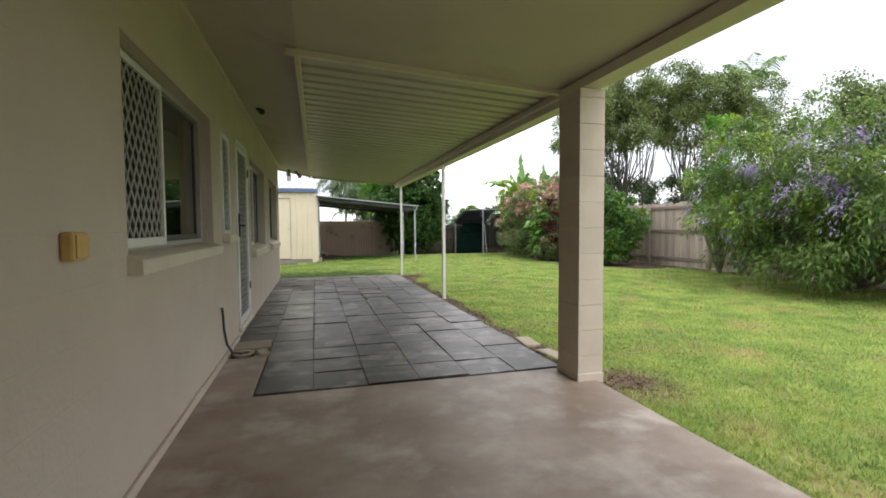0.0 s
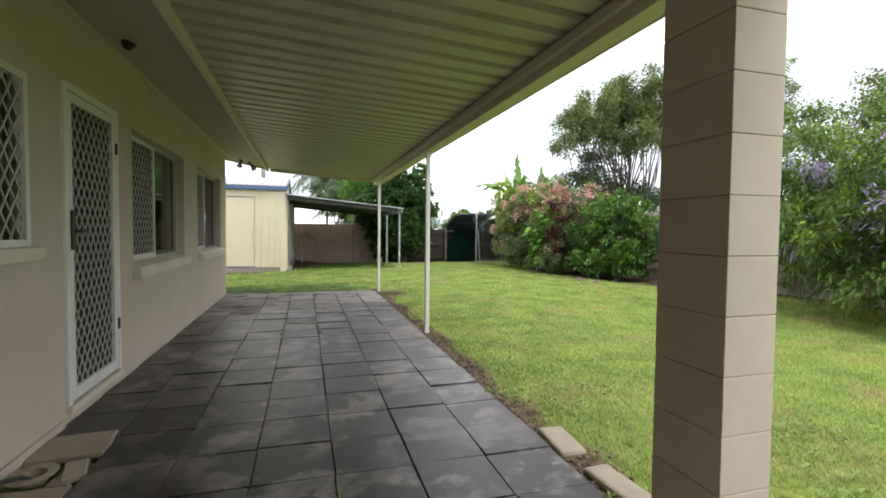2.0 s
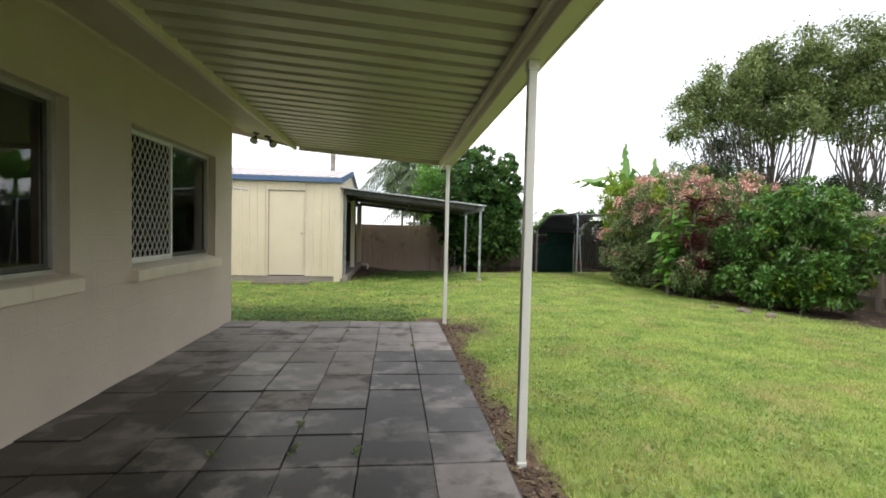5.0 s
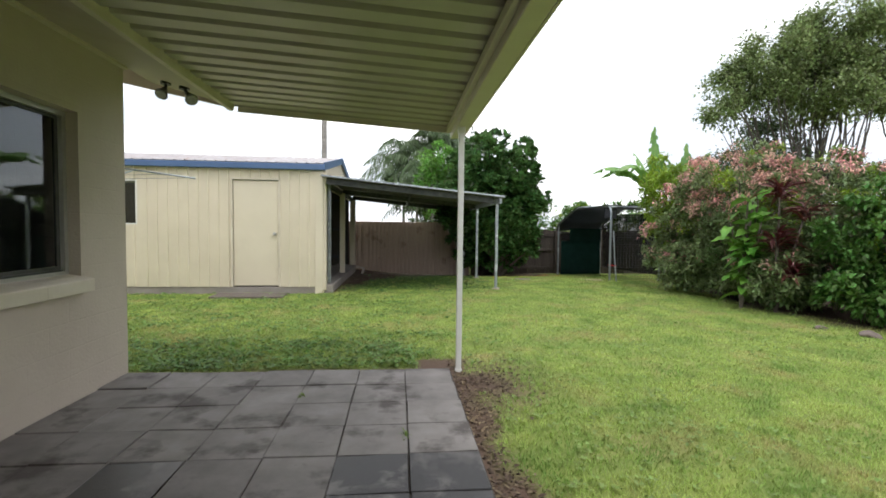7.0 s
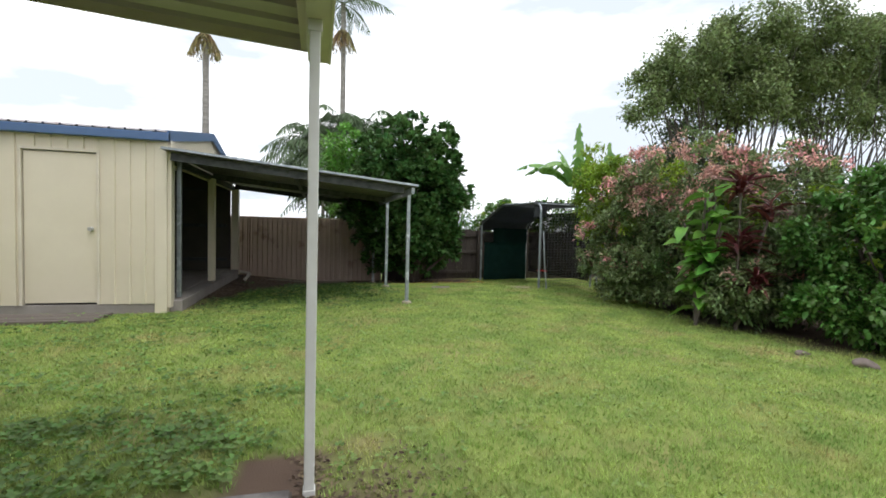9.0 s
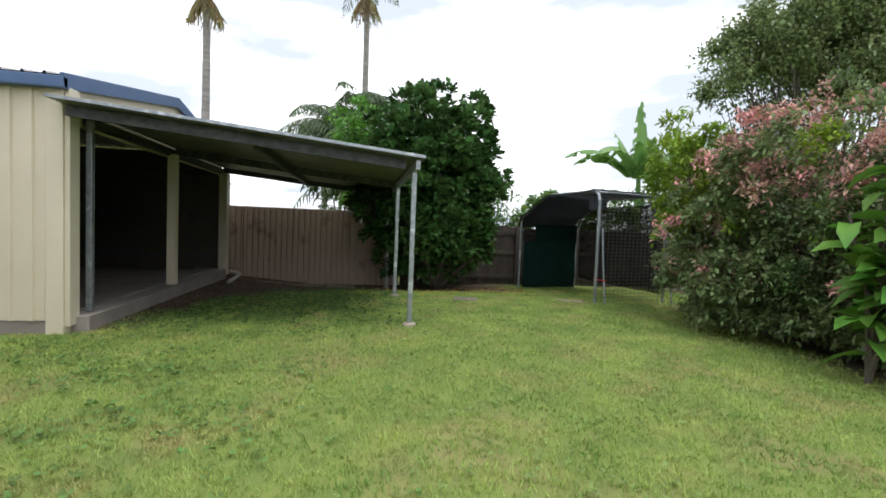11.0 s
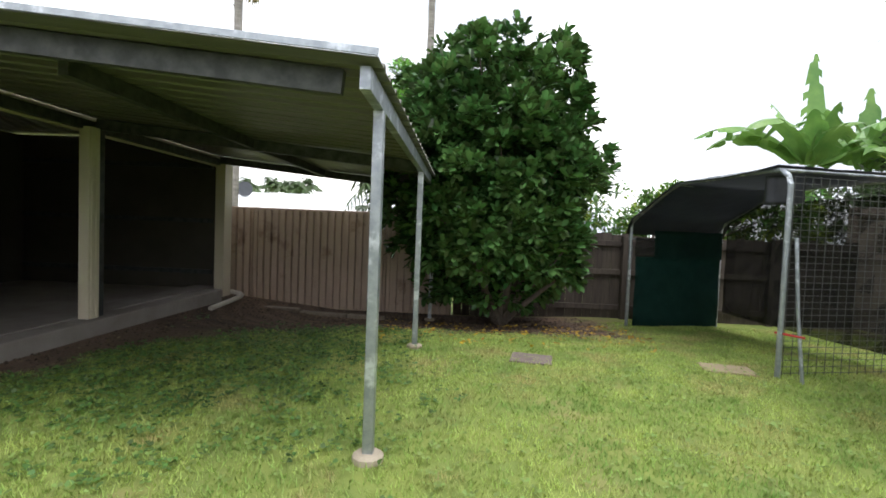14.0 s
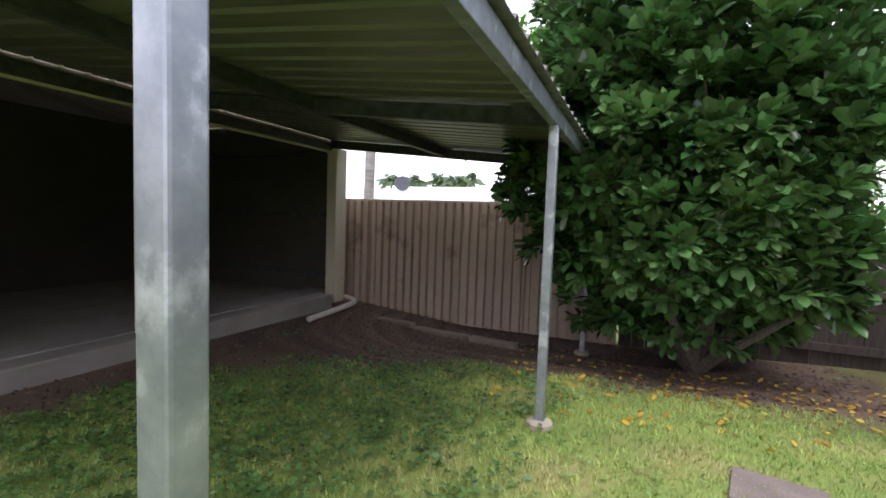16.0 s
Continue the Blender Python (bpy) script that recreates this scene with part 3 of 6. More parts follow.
tagged(part("fascia", boxed(FASCIA_X + 0.002, FASCIA_X + 0.022, SLAB_END + 0.02, ROOF_END + 0.02, 2.475, 2.655), M_TRIM), "cream timber fascia board along the eave", "fascia", kind="structure")
barge = bmesh.new()
bar(barge, (WX - 1.5, ROOF_END + 0.015, 3.02), (FASCIA_X, ROOF_END + 0.015, 2.57), 0.025, 0.17)
tagged(part("barge_board", barge, M_TRIM), "cream barge board at the house end", "fascia", kind="structure")
cornice = bmesh.new()
bar(cornice, (WX + 0.022, -6, SOFFIT_IN - 0.018), (WX + 0.022, HOUSE_END, SOFFIT_IN - 0.018), 0.04, 0.03)
tagged(part("trim", cornice, M_TRIM), "cream timber cornice strip under the eave", "trim", kind="structure")
edge_bm = bmesh.new()
bar(edge_bm, (FASCIA_X - 0.08, SLAB_END + 0.03, 2.488), (2.13, SLAB_END + 0.03, 2.335), 0.05, 0.04)
tagged(part("trim_porch", edge_bm, M_TRIM), "cream timber strip at the end of the porch ceiling", "trim", kind="structure")
inner_bm = bmesh.new()
bar(inner_bm, (FASCIA_X + 0.0, SLAB_END + 0.06, 2.470), (FASCIA_X + 0.0, ROOF_END, 2.470), 0.04, 0.03)
tagged(part("trim_eave", inner_bm, M_TRIM), "cream strip where the eave meets the patio roof", "trim", kind="structure")
beam_bm = boxed(2.03, 2.168, -6.0, SLAB_END - 0.01, 2.27, 2.343)
box(beam_bm, 2.172, 2.25, -6.0, SLAB_END - 0.01, 2.295, 2.44)
tagged(part("porch_beam", beam_bm, M_FASCIA), "cream painted porch edge beam and gutter", "beam", kind="structure")


def diamond(bm, x, y0, y1, z0, z1, pitch, w=0.006, d=0.004, ratio=1.25):
    """Crossing diagonal bars, clipped to a rectangle."""
    W, H = y1 - y0, z1 - z0
    for sgn in (1, -1):
        k = -H / ratio
        while k < W + H / ratio:
            pts = []
            # the line y = k + s, z = s * ratio, mirrored for the other way
            s0, s1 = max(0.0, -k), min(H / ratio, W - k)
            if s1 - s0 > 0.012:
                for s in (s0, s1):
                    y = k + s if sgn > 0 else W - (k + s)
                    pts.append((x + (0.002 if sgn > 0 else -0.002), y0 + y, z0 + s * ratio))
                bar(bm, pts[0], pts[1], d, w)
            k += pitch
    return bm


def sliding_window(name, o, depth, mull, sill_drop, label, bricks):
    y0, y1, z0, z1 = o
    w = thing(name, label, "window", (WX, (y0 + y1) / 2, z0), kind="structure")
    xf = WX - depth
    fr = bmesh.new()
    box(fr, xf - 0.06, xf, y0 + 0.002, y0 + 0.04, z0 + 0.002, z1 - 0.002)
    box(fr, xf - 0.06, xf, y1 - 0.04, y1 - 0.002, z0 + 0.002, z1 - 0.002)
    box(fr, xf - 0.06, xf, y0 + 0.04, y1 - 0.04, z1 - 0.04, z1 - 0.002)
    box(fr, xf - 0.06, xf, y0 + 0.04, y1 - 0.04, z0 + 0.002, z0 + 0.045)
    part("window_frame", fr, M_ALU, w)
    for k in range(2):
        part("track", boxed(xf - 0.025 - 0.02 * k, xf - 0.015 - 0.02 * k, y0 + 0.04, y1 - 0.04, z0 + 0.045, z0 + 0.058), M_ALU_DARK, w)
    sash = bmesh.new()
    for a, b in ((mull - 0.035, mull), (y1 - 0.075, y1 - 0.041)):
        box(sash, xf - 0.05, xf - 0.03, a, b, z0 + 0.06, z1 - 0.042)
    box(sash, xf - 0.05, xf - 0.03, mull, y1 - 0.075, z0 + 0.06, z0 + 0.085)
    box(sash, xf - 0.05, xf - 0.03, mull, y1 - 0.075, z1 - 0.065, z1 - 0.042)
    part("sash", sash, M_ALU_DARK, w)
    for a, b in ((mull, y1 - 0.075), (y0 + 0.06, mull - 0.04)):
        part("pane", boxed(xf - 0.043, xf - 0.038, a, b, z0 + 0.085, z1 - 0.066), M_GLASS, w).visible_shadow = False
    scr = bmesh.new()
    a, b, c, d = y0 + 0.03, mull, z0 + 0.03, z1 - 0.025
    box(scr, xf - 0.012, xf + 0.014, a, a + 0.035, c, d, 0.003)
    box(scr, xf - 0.012, xf + 0.014, b - 0.035, b, c, d, 0.003)
    box(scr, xf - 0.012, xf + 0.014, a + 0.036, b - 0.036, c, c + 0.05, 0.003)
    box(scr, xf - 0.012, xf + 0.014, a + 0.036, b - 0.036, d - 0.035, d, 0.003)
    screen = part("security_screen", scr, M_WHITE, w, "white framed diamond security screen")
    part("grille", diamond(bmesh.new(), xf + 0.004, a + 0.03, b - 0.03, c + 0.045, d - 0.03, 0.085, 0.009, 0.006, 1.5), M_GRILLE, screen)
    part("flyscreen", boxed(xf - 0.008, xf - 0.006, a + 0.03, b - 0.03, c + 0.045, d - 0.03), M_FLY, screen, "dark insect mesh")
    sill = bmesh.new()
    n = bricks
    for k in range(n):
        ya = y0 - 0.02 + (y1 - y0 + 0.07) * k / n
        yb = y0 - 0.02 + (y1 - y0 + 0.07) * (k + 1) / n - 0.0015
        vs = [(xf - 0.01, ya, z0 + 0.02), (WX, ya, z0 + 0.006), (WX + 0.06, ya, z0 - 0.016), (WX + 0.066, ya, z0 - 0.024), (WX + 0.066, ya, z0 - sill_drop), (xf - 0.01, ya, z0 - sill_drop)]
        lo = [sill.verts.new(v) for v in vs]
        hi = [sill.verts.new((v[0], yb, v[2])) for v in vs]
        sill.faces.new(lo[::-1])
        sill.faces.new(hi)
        for i in range(6):
            sill.faces.new((lo[i], lo[(i + 1) % 6], hi[(i + 1) % 6], hi[i]))
    part("window_sill", sill, M_TRIM, w, "sloping cream painted brick sill")
    return w


M_FLY = bpy.data.materials.new("insect_mesh")
M_FLY.use_nodes = True
f_n, f_l = M_FLY.node_tree.nodes, M_FLY.node_tree.links
f_tr = f_n.new("ShaderNodeBsdfTransparent")
f_mix = f_n.new("ShaderNodeMixShader")
f_mix.inputs[0].default_value = 0.82
f_n["Principled BSDF"].inputs["Base Color"].default_value = (0.03, 0.03, 0.03, 1)
f_n["Principled BSDF"].inputs["Roughness"].default_value = 0.8
f_l.new(f_tr.outputs[0], f_mix.inputs[1])
f_l.new(f_n["Principled BSDF"].outputs[0], f_mix.inputs[2])
f_l.new(f_mix.outputs[0], f_n["Material Output"].inputs[0])

sliding_window("window_1", OPENINGS[0], 0.085, 3.40, 0.085, "aluminium sliding window with a white diamond screen", 4)
sliding_window("window_3", OPENINGS[3], 0.085, 7.78, 0.11, "aluminium sliding window with a white diamond screen", 4)
sliding_window("window_4", OPENINGS[4], 0.085, 10.36, 0.11, "aluminium sliding window with a white diamond screen", 4)

# narrow barred window
y0, y1, z0, z1 = OPENINGS[1]
w2 = thing("window_2", "narrow window with a white diamond security screen", "window", (WX, 5.03, z0), kind="structure")
fr = bmesh.new()
for a in ((y0 - 0.012, y0 + 0.03, z0 - 0.01, z1 + 0.012), (y1 - 0.03, y1 + 0.012, z0 - 0.01, z1 + 0.012), (y0 + 0.031, y1 - 0.031, z0 - 0.01, z0 + 0.03), (y0 + 0.031, y1 - 0.031, z1 - 0.03, z1 + 0.012)):
    box(fr, WX - 0.03, WX + 0.014, *a, 0.003)
part("window_frame", fr, M_WHITE, w2)
part("grille", diamond(bmesh.new(), WX - 0.004, y0 + 0.028, y1 - 0.028, z0 + 0.028, z1 - 0.028, 0.085, 0.009, 0.006, 1.5), M_GRILLE, w2)
part("pane", boxed(WX - 0.08, WX - 0.075, y0 + 0.001, y1 - 0.001, z0 + 0.001, z1 - 0.001), M_GLASS, w2).visible_shadow = False
part("window_sill", boxed(WX + 0.002, WX + 0.07, y0 - 0.03, y1 + 0.03, z0 - 0.09, z0 - 0.015, 0.008), M_TRIM, w2, "small cream painted brick sill")

# door with its screen
y0, y1, z0, z1 = OPENINGS[2]
dr = thing("door_1", "closed white diamond mesh security screen door", "door", (WX, 6.05, z0), kind="structure")
fr = bmesh.new()
for a in ((y0 + 0.001, y0 + 0.05, z0 + 0.001, z1 - 0.001), (y1 - 0.05, y1 - 0.001, z0 + 0.001, z1 - 0.001), (y0 + 0.051, y1 - 0.051, z1 - 0.05, z1 - 0.001)):
    box(fr, WX - 0.10, WX + 0.02, *a, 0.003)
part("door_frame", fr, M_WHITE, dr)
part("threshold", boxed(WX - 0.18, WX + 0.035, y0 + 0.001, y1 - 0.001, z0 - 0.035, z0 + 0.012, 0.004), M_TRIM, dr)
lf = bmesh.new()
a, b, c, d = y0 + 0.056, y1 - 0.056, z0 + 0.03, z1 - 0.056
box(lf, WX - 0.015, WX + 0.017, a, a + 0.055, c, d, 0.003)
box(lf, WX - 0.015, WX + 0.017, b - 0.055, b, c, d, 0.003)
box(lf, WX - 0.015, WX + 0.017, a + 0.056, b - 0.056, c, c + 0.075, 0.003)
box(lf, WX - 0.015, WX + 0.017, a + 0.056, b - 0.056, d - 0.06, d, 0.003)
leaf = part("screen_leaf", lf, M_WHITE, dr)
part("grille", diamond(bmesh.new(), WX + 0.0, a + 0.05, b - 0.05, c + 0.07, d - 0.055, 0.085, 0.009, 0.006, 1.5), M_GRILLE, leaf)
part("flyscreen", boxed(WX - 0.012, WX - 0.010, a + 0.05, b - 0.05, c + 0.07, d - 0.055), M_FLY, leaf, "dark insect mesh")
hd = boxed(WX + 0.0175, WX + 0.035, a + 0.004, a + 0.05, 1.12, 1.38, 0.006)
box(hd, WX + 0.035, WX + 0.075, a + 0.012, a + 0.03, 1.235, 1.255, 0.004)
box(hd, WX + 0.06, WX + 0.078, a + 0.012, a + 0.13, 1.232, 1.258, 0.005)
part("door_handle", hd, M_BLACK, leaf, "black lever handle and lock plate")
for zz in (0.45, 1.85):
    part("hinge", boxed(WX + 0.018, WX + 0.032, b - 0.012, b + 0.012, zz, zz + 0.09, 0.003), M_BLACK, leaf, "dark hinge")
part("inner_door", boxed(WX - 0.16, WX - 0.12, y0 + 0.051, y1 - 0.051, z0 + 0.013, z1 - 0.051), M_INNER, dr, "inner door added behind the screen, coloured dark")

# ---- patio floor ----
pad = bmesh.new()
box(pad, WX + 0.002, 2.17, -6.0, SLAB_END, -0.18, 0.0, 0.012)
tagged(part("pavement_slab", pad, M_CONCRETE), "worn stained brown concrete patio slab", "patio slab", kind="structure")
strip = bmesh.new()
box(strip, WX + 0.002, -0.42, SLAB_END + 0.006, 4.78, -0.15, -0.004, 0.008)
box(strip, WX + 0.002, -0.76, 4.79, 5.06, -0.15, -0.006)
box(strip, -0.54, -0.45, 4.79, 5.06, -0.15, -0.006)
tagged(part("pavement_strip", strip, M_CONCRETE), "narrow concrete strip beside the house wall", "concrete strip", kind="structure")
foot = boxed(WX + 0.002, WX + 0.022, -2.0, 5.55, -0.12, 0.05, 0.004)
tagged(part("baseboard", foot, M_WALL), "painted footing strip at the base of the wall", "footing", kind="structure")
bed = tagged(part("pavement_bed", box(boxed(-0.41, EDGE, SLAB_END + 0.002, 5.30, -0.15, -0.014), WX + 0.001, EDGE, 5.301, 11.90, -0.15, -0.014), M_JOINT), "dark soil bed under the patio pavers", "paving bed", kind="structure")

# ---- patio roof, posts, column ----
ROOF_IN, ROOF_OUT = 2.515, 2.372
proof = thing("patio_roof", "ivory ribbed steel patio roof on white posts", "patio roof", (FASCIA_X, 7.8, 2.4), kind="structure")
prof = ribs(ROOF_END + 0.08 - SLAB_END - 0.01, 0.205, 0.125, 0.032, 0.016)


def roof_map(x, z):
    return lambda s, o: (x, SLAB_END + 0.01 + s, z + o)


sheet("roof_sheet", prof, roof_map(FASCIA_X - 0.035, ROOF_IN + 0.004), roof_map(2.237, ROOF_OUT), M_ROOF, proof)
chan = bmesh.new()
box(chan, 2.125, 2.245, SLAB_END - 0.02, ROOF_END + 0.06, 2.255, 2.368, 0.006)
box(chan, 2.238, 2.256, SLAB_END - 0.02, ROOF_END + 0.06, 2.25, 2.42, 0.004)
box(chan, 2.085, 2.128, SLAB_END - 0.02, ROOF_END + 0.04, 2.315, 2.374, 0.004)
part("beam", chan, M_FASCIA, proof)
box_end = bmesh.new()
bar(box_end, (FASCIA_X + 0.04, ROOF_END + 0.075, 2.50), (2.25, ROOF_END + 0.075, 2.345), 0.012, 0.075)
part("end_cap", box_end, M_FASCIA, proof)
for yy in (7.82, 11.90):
    post = boxed(BEAM_X - 0.025, BEAM_X + 0.025, yy - 0.025, yy + 0.025, -0.06, 2.256, 0.004)
    post_ob = part("post", post, M_WHITE, proof, "slim white steel post")
    part("bracket", boxed(BEAM_X - 0.033, BEAM_X + 0.033, yy - 0.033, yy + 0.033, 2.20, 2.2545, 0.003), M_WHITE, post_ob)
    part("foot", boxed(BEAM_X - 0.03, BEAM_X + 0.03, yy - 0.03, yy + 0.03, -0.05, -0.005, 0.003), M_WHITE, post_ob)

column = thing("column", "square painted concrete block column with visible courses", "column", (2.11, 3.44, 0), kind="structure")
part("core", boxed(2.012, 2.216, 3.292, 3.588, -0.1, 2.268), M_BLOCK, column)
zc = 0.0
for k in range(12):
    h = min(0.198, 2.266 - zc)
    if h > 0.03:
        part("block", boxed(2.005, 2.223, 3.283, 3.597, zc, zc + h - 0.0005, 0.003), M_BLOCK, column)
    zc += 0.2
part("footing", boxed(1.998, 2.23, 3.276, 3.604, -0.1, 0.06, 0.008), M_BLOCK, column)

# ---- small things on the house ----
sw = thing("switch_box", "yellowed ivory plastic box on the house wall", "switch box", (WX, 2.04, 1.16))
part("body", boxed(WX + 0.001, WX + 0.045, 1.945, 2.055, 1.11, 1.21, 0.01), M_SWITCH, sw)
part("plate", boxed(WX + 0.045, WX + 0.052, 1.955, 2.045, 1.12, 1.20, 0.003), M_SWITCH, sw)

soff = lambda x: SOFFIT_IN + (x - WX) / (FASCIA_X - WX) * (SOFFIT_OUT - SOFFIT_IN)
sens = thing("eave_light_socket", "small dark lamp holder fixed under the eave", "light fitting", (-0.56, 6.1, soff(-0.56)))
sb = bmesh.new()
tube(sb, [(-0.56, 6.1, soff(-0.56) + 0.004), (-0.56, 6.1, soff(-0.56) - 0.02)], 0.05, 16)
part("base", sb, M_BLACK, sens)
sb = bmesh.new()
tube(sb, [(-0.56, 6.1, soff(-0.56) - 0.018), (-0.545, 6.04, soff(-0.56) - 0.05), (-0.53, 5.98, soff(-0.56) - 0.06)], [0.022, 0.03, 0.034], 12)
part("socket", sb, M_BLACK, sens)

fl = thing("twin_floodlight", "black twin floodlight under the eave corner", "floodlight", (-0.42, 12.15, soff(-0.42)))
for xx, tx in ((-0.54, -0.03), (-0.38, 0.10)):
    z = soff(xx)
    b = bmesh.new()
    tube(b, [(xx, 12.14, z + 0.003), (xx, 12.14, z - 0.022)], 0.045, 14)
    base = part("base", b, M_BLACK, fl)
    b = bmesh.new()
    tube(b, [(xx, 12.14, z - 0.02), (xx + tx * 0.3, 12.15, z - 0.07)], 0.014, 8)
    tube(b, [(xx + tx * 0.3 - 0.01, 12.16, z - 0.055), (xx + tx * 0.55, 12.13, z - 0.085), (xx + tx * 0.8 + 0.005, 12.09, z - 0.125)], [0.022, 0.032, 0.056], 14)
    part("lamp_head", b, M_BLACK, fl)
    b = bmesh.new()
    tube(b, [(xx + tx * 0.8 + 0.004, 12.092, z - 0.123), (xx + tx * 0.86 + 0.007, 12.082, z - 0.134)], [0.053, 0.045], 14)
    part("lens", b, M_LENS, fl, "pale round lens")

hose = thing("hose", "thin dark hose running from the wall into the drain", "hose", (WX, 4.6, 0.3))
hb = bmesh.new()
tube(hb, [(WX + 0.0, 4.60, 0.50), (WX + 0.02, 4.60, 0.505), (WX + 0.025, 4.605, 0.44), (WX + 0.028, 4.62, 0.30), (WX + 0.04, 4.67, 0.16), (WX + 0.07, 4.75, 0.06), (WX + 0.12, 4.86, 0.025), (WX + 0.16, 4.92, -0.03)], 0.011, 8)
part("tube", hb, M_CABLE, hose)
part("grommet", boxed(WX + 0.001, WX + 0.012, 4.58, 4.62, 0.485, 0.525, 0.003), M_WHITE, hose)

dg = thing("drain_gully", "round drain hole in a sandy concrete collar", "drain", (-0.65, 4.92, 0))
ring = bmesh.new()
prev = None
outer, inner, deep = [], [], []
for k in range(20):
    a = 2 * math.pi * k / 20
    outer.append(ring.verts.new((-0.65 + 0.108 * math.cos(a), 4.92 + 0.125 * math.sin(a), 0.008)))
    inner.append(ring.verts.new((-0.65 + 0.062 * math.cos(a), 4.92 + 0.062 * math.sin(a), 0.010)))
    deep.append(ring.verts.new((-0.65 + 0.058 * math.cos(a), 4.92 + 0.058 * math.sin(a), -0.14)))
for k in range(20):
    j = (k + 1) % 20
    ring.faces.new((outer[k], outer[j], inner[j], inner[k]))
    ring.faces.new((inner[k], inner[j], deep[j], deep[k]))
ring.faces.new(deep)
part("collar", ring, M_PAVER_TAN, dg)
fill_ = boxed(WX + 0.03, -0.43, 5.07, 5.29, -0.15, -0.02)
part("surround", fill_, M_JOINT, dg)
b = bmesh.new()
tube(b, [(-0.65, 4.92, -0.139), (-0.65, 4.92, -0.125)], 0.057, 16)
part("sump", b, M_JOINT, dg)

# ---- shed ----
SY, SB, SX, SL = 17.10, 22.55, 0.05, -7.5   # front, back, open end, closed end
shed = thing("shed", "cream steel garden shed with blue trim and one open side", "shed", (-3.5, 19.8, 0))
part("slab", boxed(SL, 0.02, SY + 0.02, SB, -0.3, 0.10, 0.01), M_SLAB, shed, "stained concrete floor slab")
part("slab_edge", boxed(0.021, 0.27, SY + 0.10, SB - 0.3, -0.3, 0.14, 0.015), M_SLAB, shed, "raised concrete edge")
part("apron", boxed(-0.35, 0.019, SY + 0.25, SB - 0.02, 0.05, 0.15, 0.01), M_SLAB, shed)
DX0, DX1 = -1.65, -0.77


def wall_map(y, z, sgn):
    return lambda s, o: (s, y - sgn * o, z)


def front_piece(x0, x1, z0, z1, name="cladding"):
    pr = [(x0 + s, o) for s, o in ribs(x1 - x0, 0.19, 0.145, 0.028, 0.008)]
    return sheet(name, pr, wall_map(SY, z0, 1), wall_map(SY, z1, 1), M_SHED, shed)


front_piece(DX1 + 0.03, -0.06, 0.11, 2.50)
front_piece(DX0 - 0.03, DX1 + 0.03, 2.26, 2.50)
front_piece(-3.42, DX0 - 0.03, 0.11, 2.50)
front_piece(-4.6, -3.42, 0.11, 1.32)
front_piece(-4.6, -3.42, 2.18, 2.50)
front_piece(SL, -4.6, 0.11, 2.50)
part("back_wall", boxed(SL, SX - 0.02, SB - 0.03, SB, 0.10, 2.56), M_SHED_IN, shed, "inner face of the steel back wall, coloured dark for shade")
part("side_wall", boxed(SL - 0.02, SL, SY, SB, 0.0, 2.54), M_SHED, shed)
part("partition", boxed(-3.35, -3.31, SY + 0.03, SB - 0.04, 0.10, 2.54), M_SHED_IN, shed, "added inner steel partition, coloured dark for shade")
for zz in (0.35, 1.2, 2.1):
    part("girt", boxed(-3.3, -0.05, SB - 0.08, SB - 0.035, zz, zz + 0.07), M_GALV_DARK, shed)
part("corner_post", boxed(-0.06, 0.10, SY - 0.035, SY + 0.20, -0.05, 2.47, 0.006), M_SHED, shed, "cream folded corner flashing")
part("corner_return", boxed(0.10, 0.15, SY - 0.01, SY + 0.16, 0.05, 2.46, 0.004), M_SHED, shed)
plinth = shed_plinth = boxed(SL, -0.06, SY + 0.005, SY + 0.05, -0.1, 0.108, 0.006)
part("plinth", plinth, M_SLAB, shed)
sd = part("door", boxed(DX0 + 0.016, DX1 - 0.016, SY + 0.004, SY + 0.03, 0.135, 2.208, 0.003), M_SHED, shed, "plain cream shed door, closed")
b = bmesh.new()
for a in ((DX0 - 0.03, DX0 + 0.004, 0.11, 2.26), (DX1 - 0.004, DX1 + 0.03, 0.11, 2.26)):
    box(b, a[0], a[1], SY - 0.034, SY + 0.04, a[2], a[3], 0.003)
box(b, DX0 + 0.005, DX1 - 0.005, SY - 0.034, SY + 0.04, 2.223, 2.26, 0.003)
part("door_frame", b, M_TRIM, shed)
b = bmesh.new()
tube(b, [(DX1 - 0.075, SY + 0.006, 1.165), (DX1 - 0.075, SY - 0.035, 1.165), (DX1 - 0.075, SY - 0.045, 1.165), (DX1 - 0.075, SY - 0.07, 1.165)], [0.03, 0.03, 0.014, 0.027], 14)
part("door_knob", b, M_ALU, sd, "round metal knob")
wn_ = boxed(-4.6, -3.42, SY + 0.0, SY + 0.02, 1.32, 1.345)
box(wn_, -4.6, -3.42, SY - 0.015, SY + 0.02, 2.155, 2.18)
box(wn_, -3.445, -3.42, SY - 0.015, SY + 0.02, 1.346, 2.154)
box(wn_, -4.6, -4.575, SY - 0.015, SY + 0.02, 1.346, 2.154)
sw_ = part("window", wn_, M_WHITE, shed, "small white framed window")
part("pane", boxed(-4.574, -3.446, SY + 0.002, SY + 0.007, 1.346, 2.154), M_GLASS, sw_)
RZ0, RZ1, RY = 2.56, 3.07, (SY + SB) / 2 + 0.1
b = bmesh.new()
for y0_, z0_, y1_, z1_ in ((SY - 0.1, RZ0, RY, RZ1), (RY, RZ1, SB + 0.1, RZ0)):
    bar(b, (SX + 0.08, y0_, z0_ - 0.055), (SX + 0.08, y1_, z1_ - 0.055), 0.03, 0.15)
part("rake_trim", b, M_BLUE, shed, "blue steel barge trim")
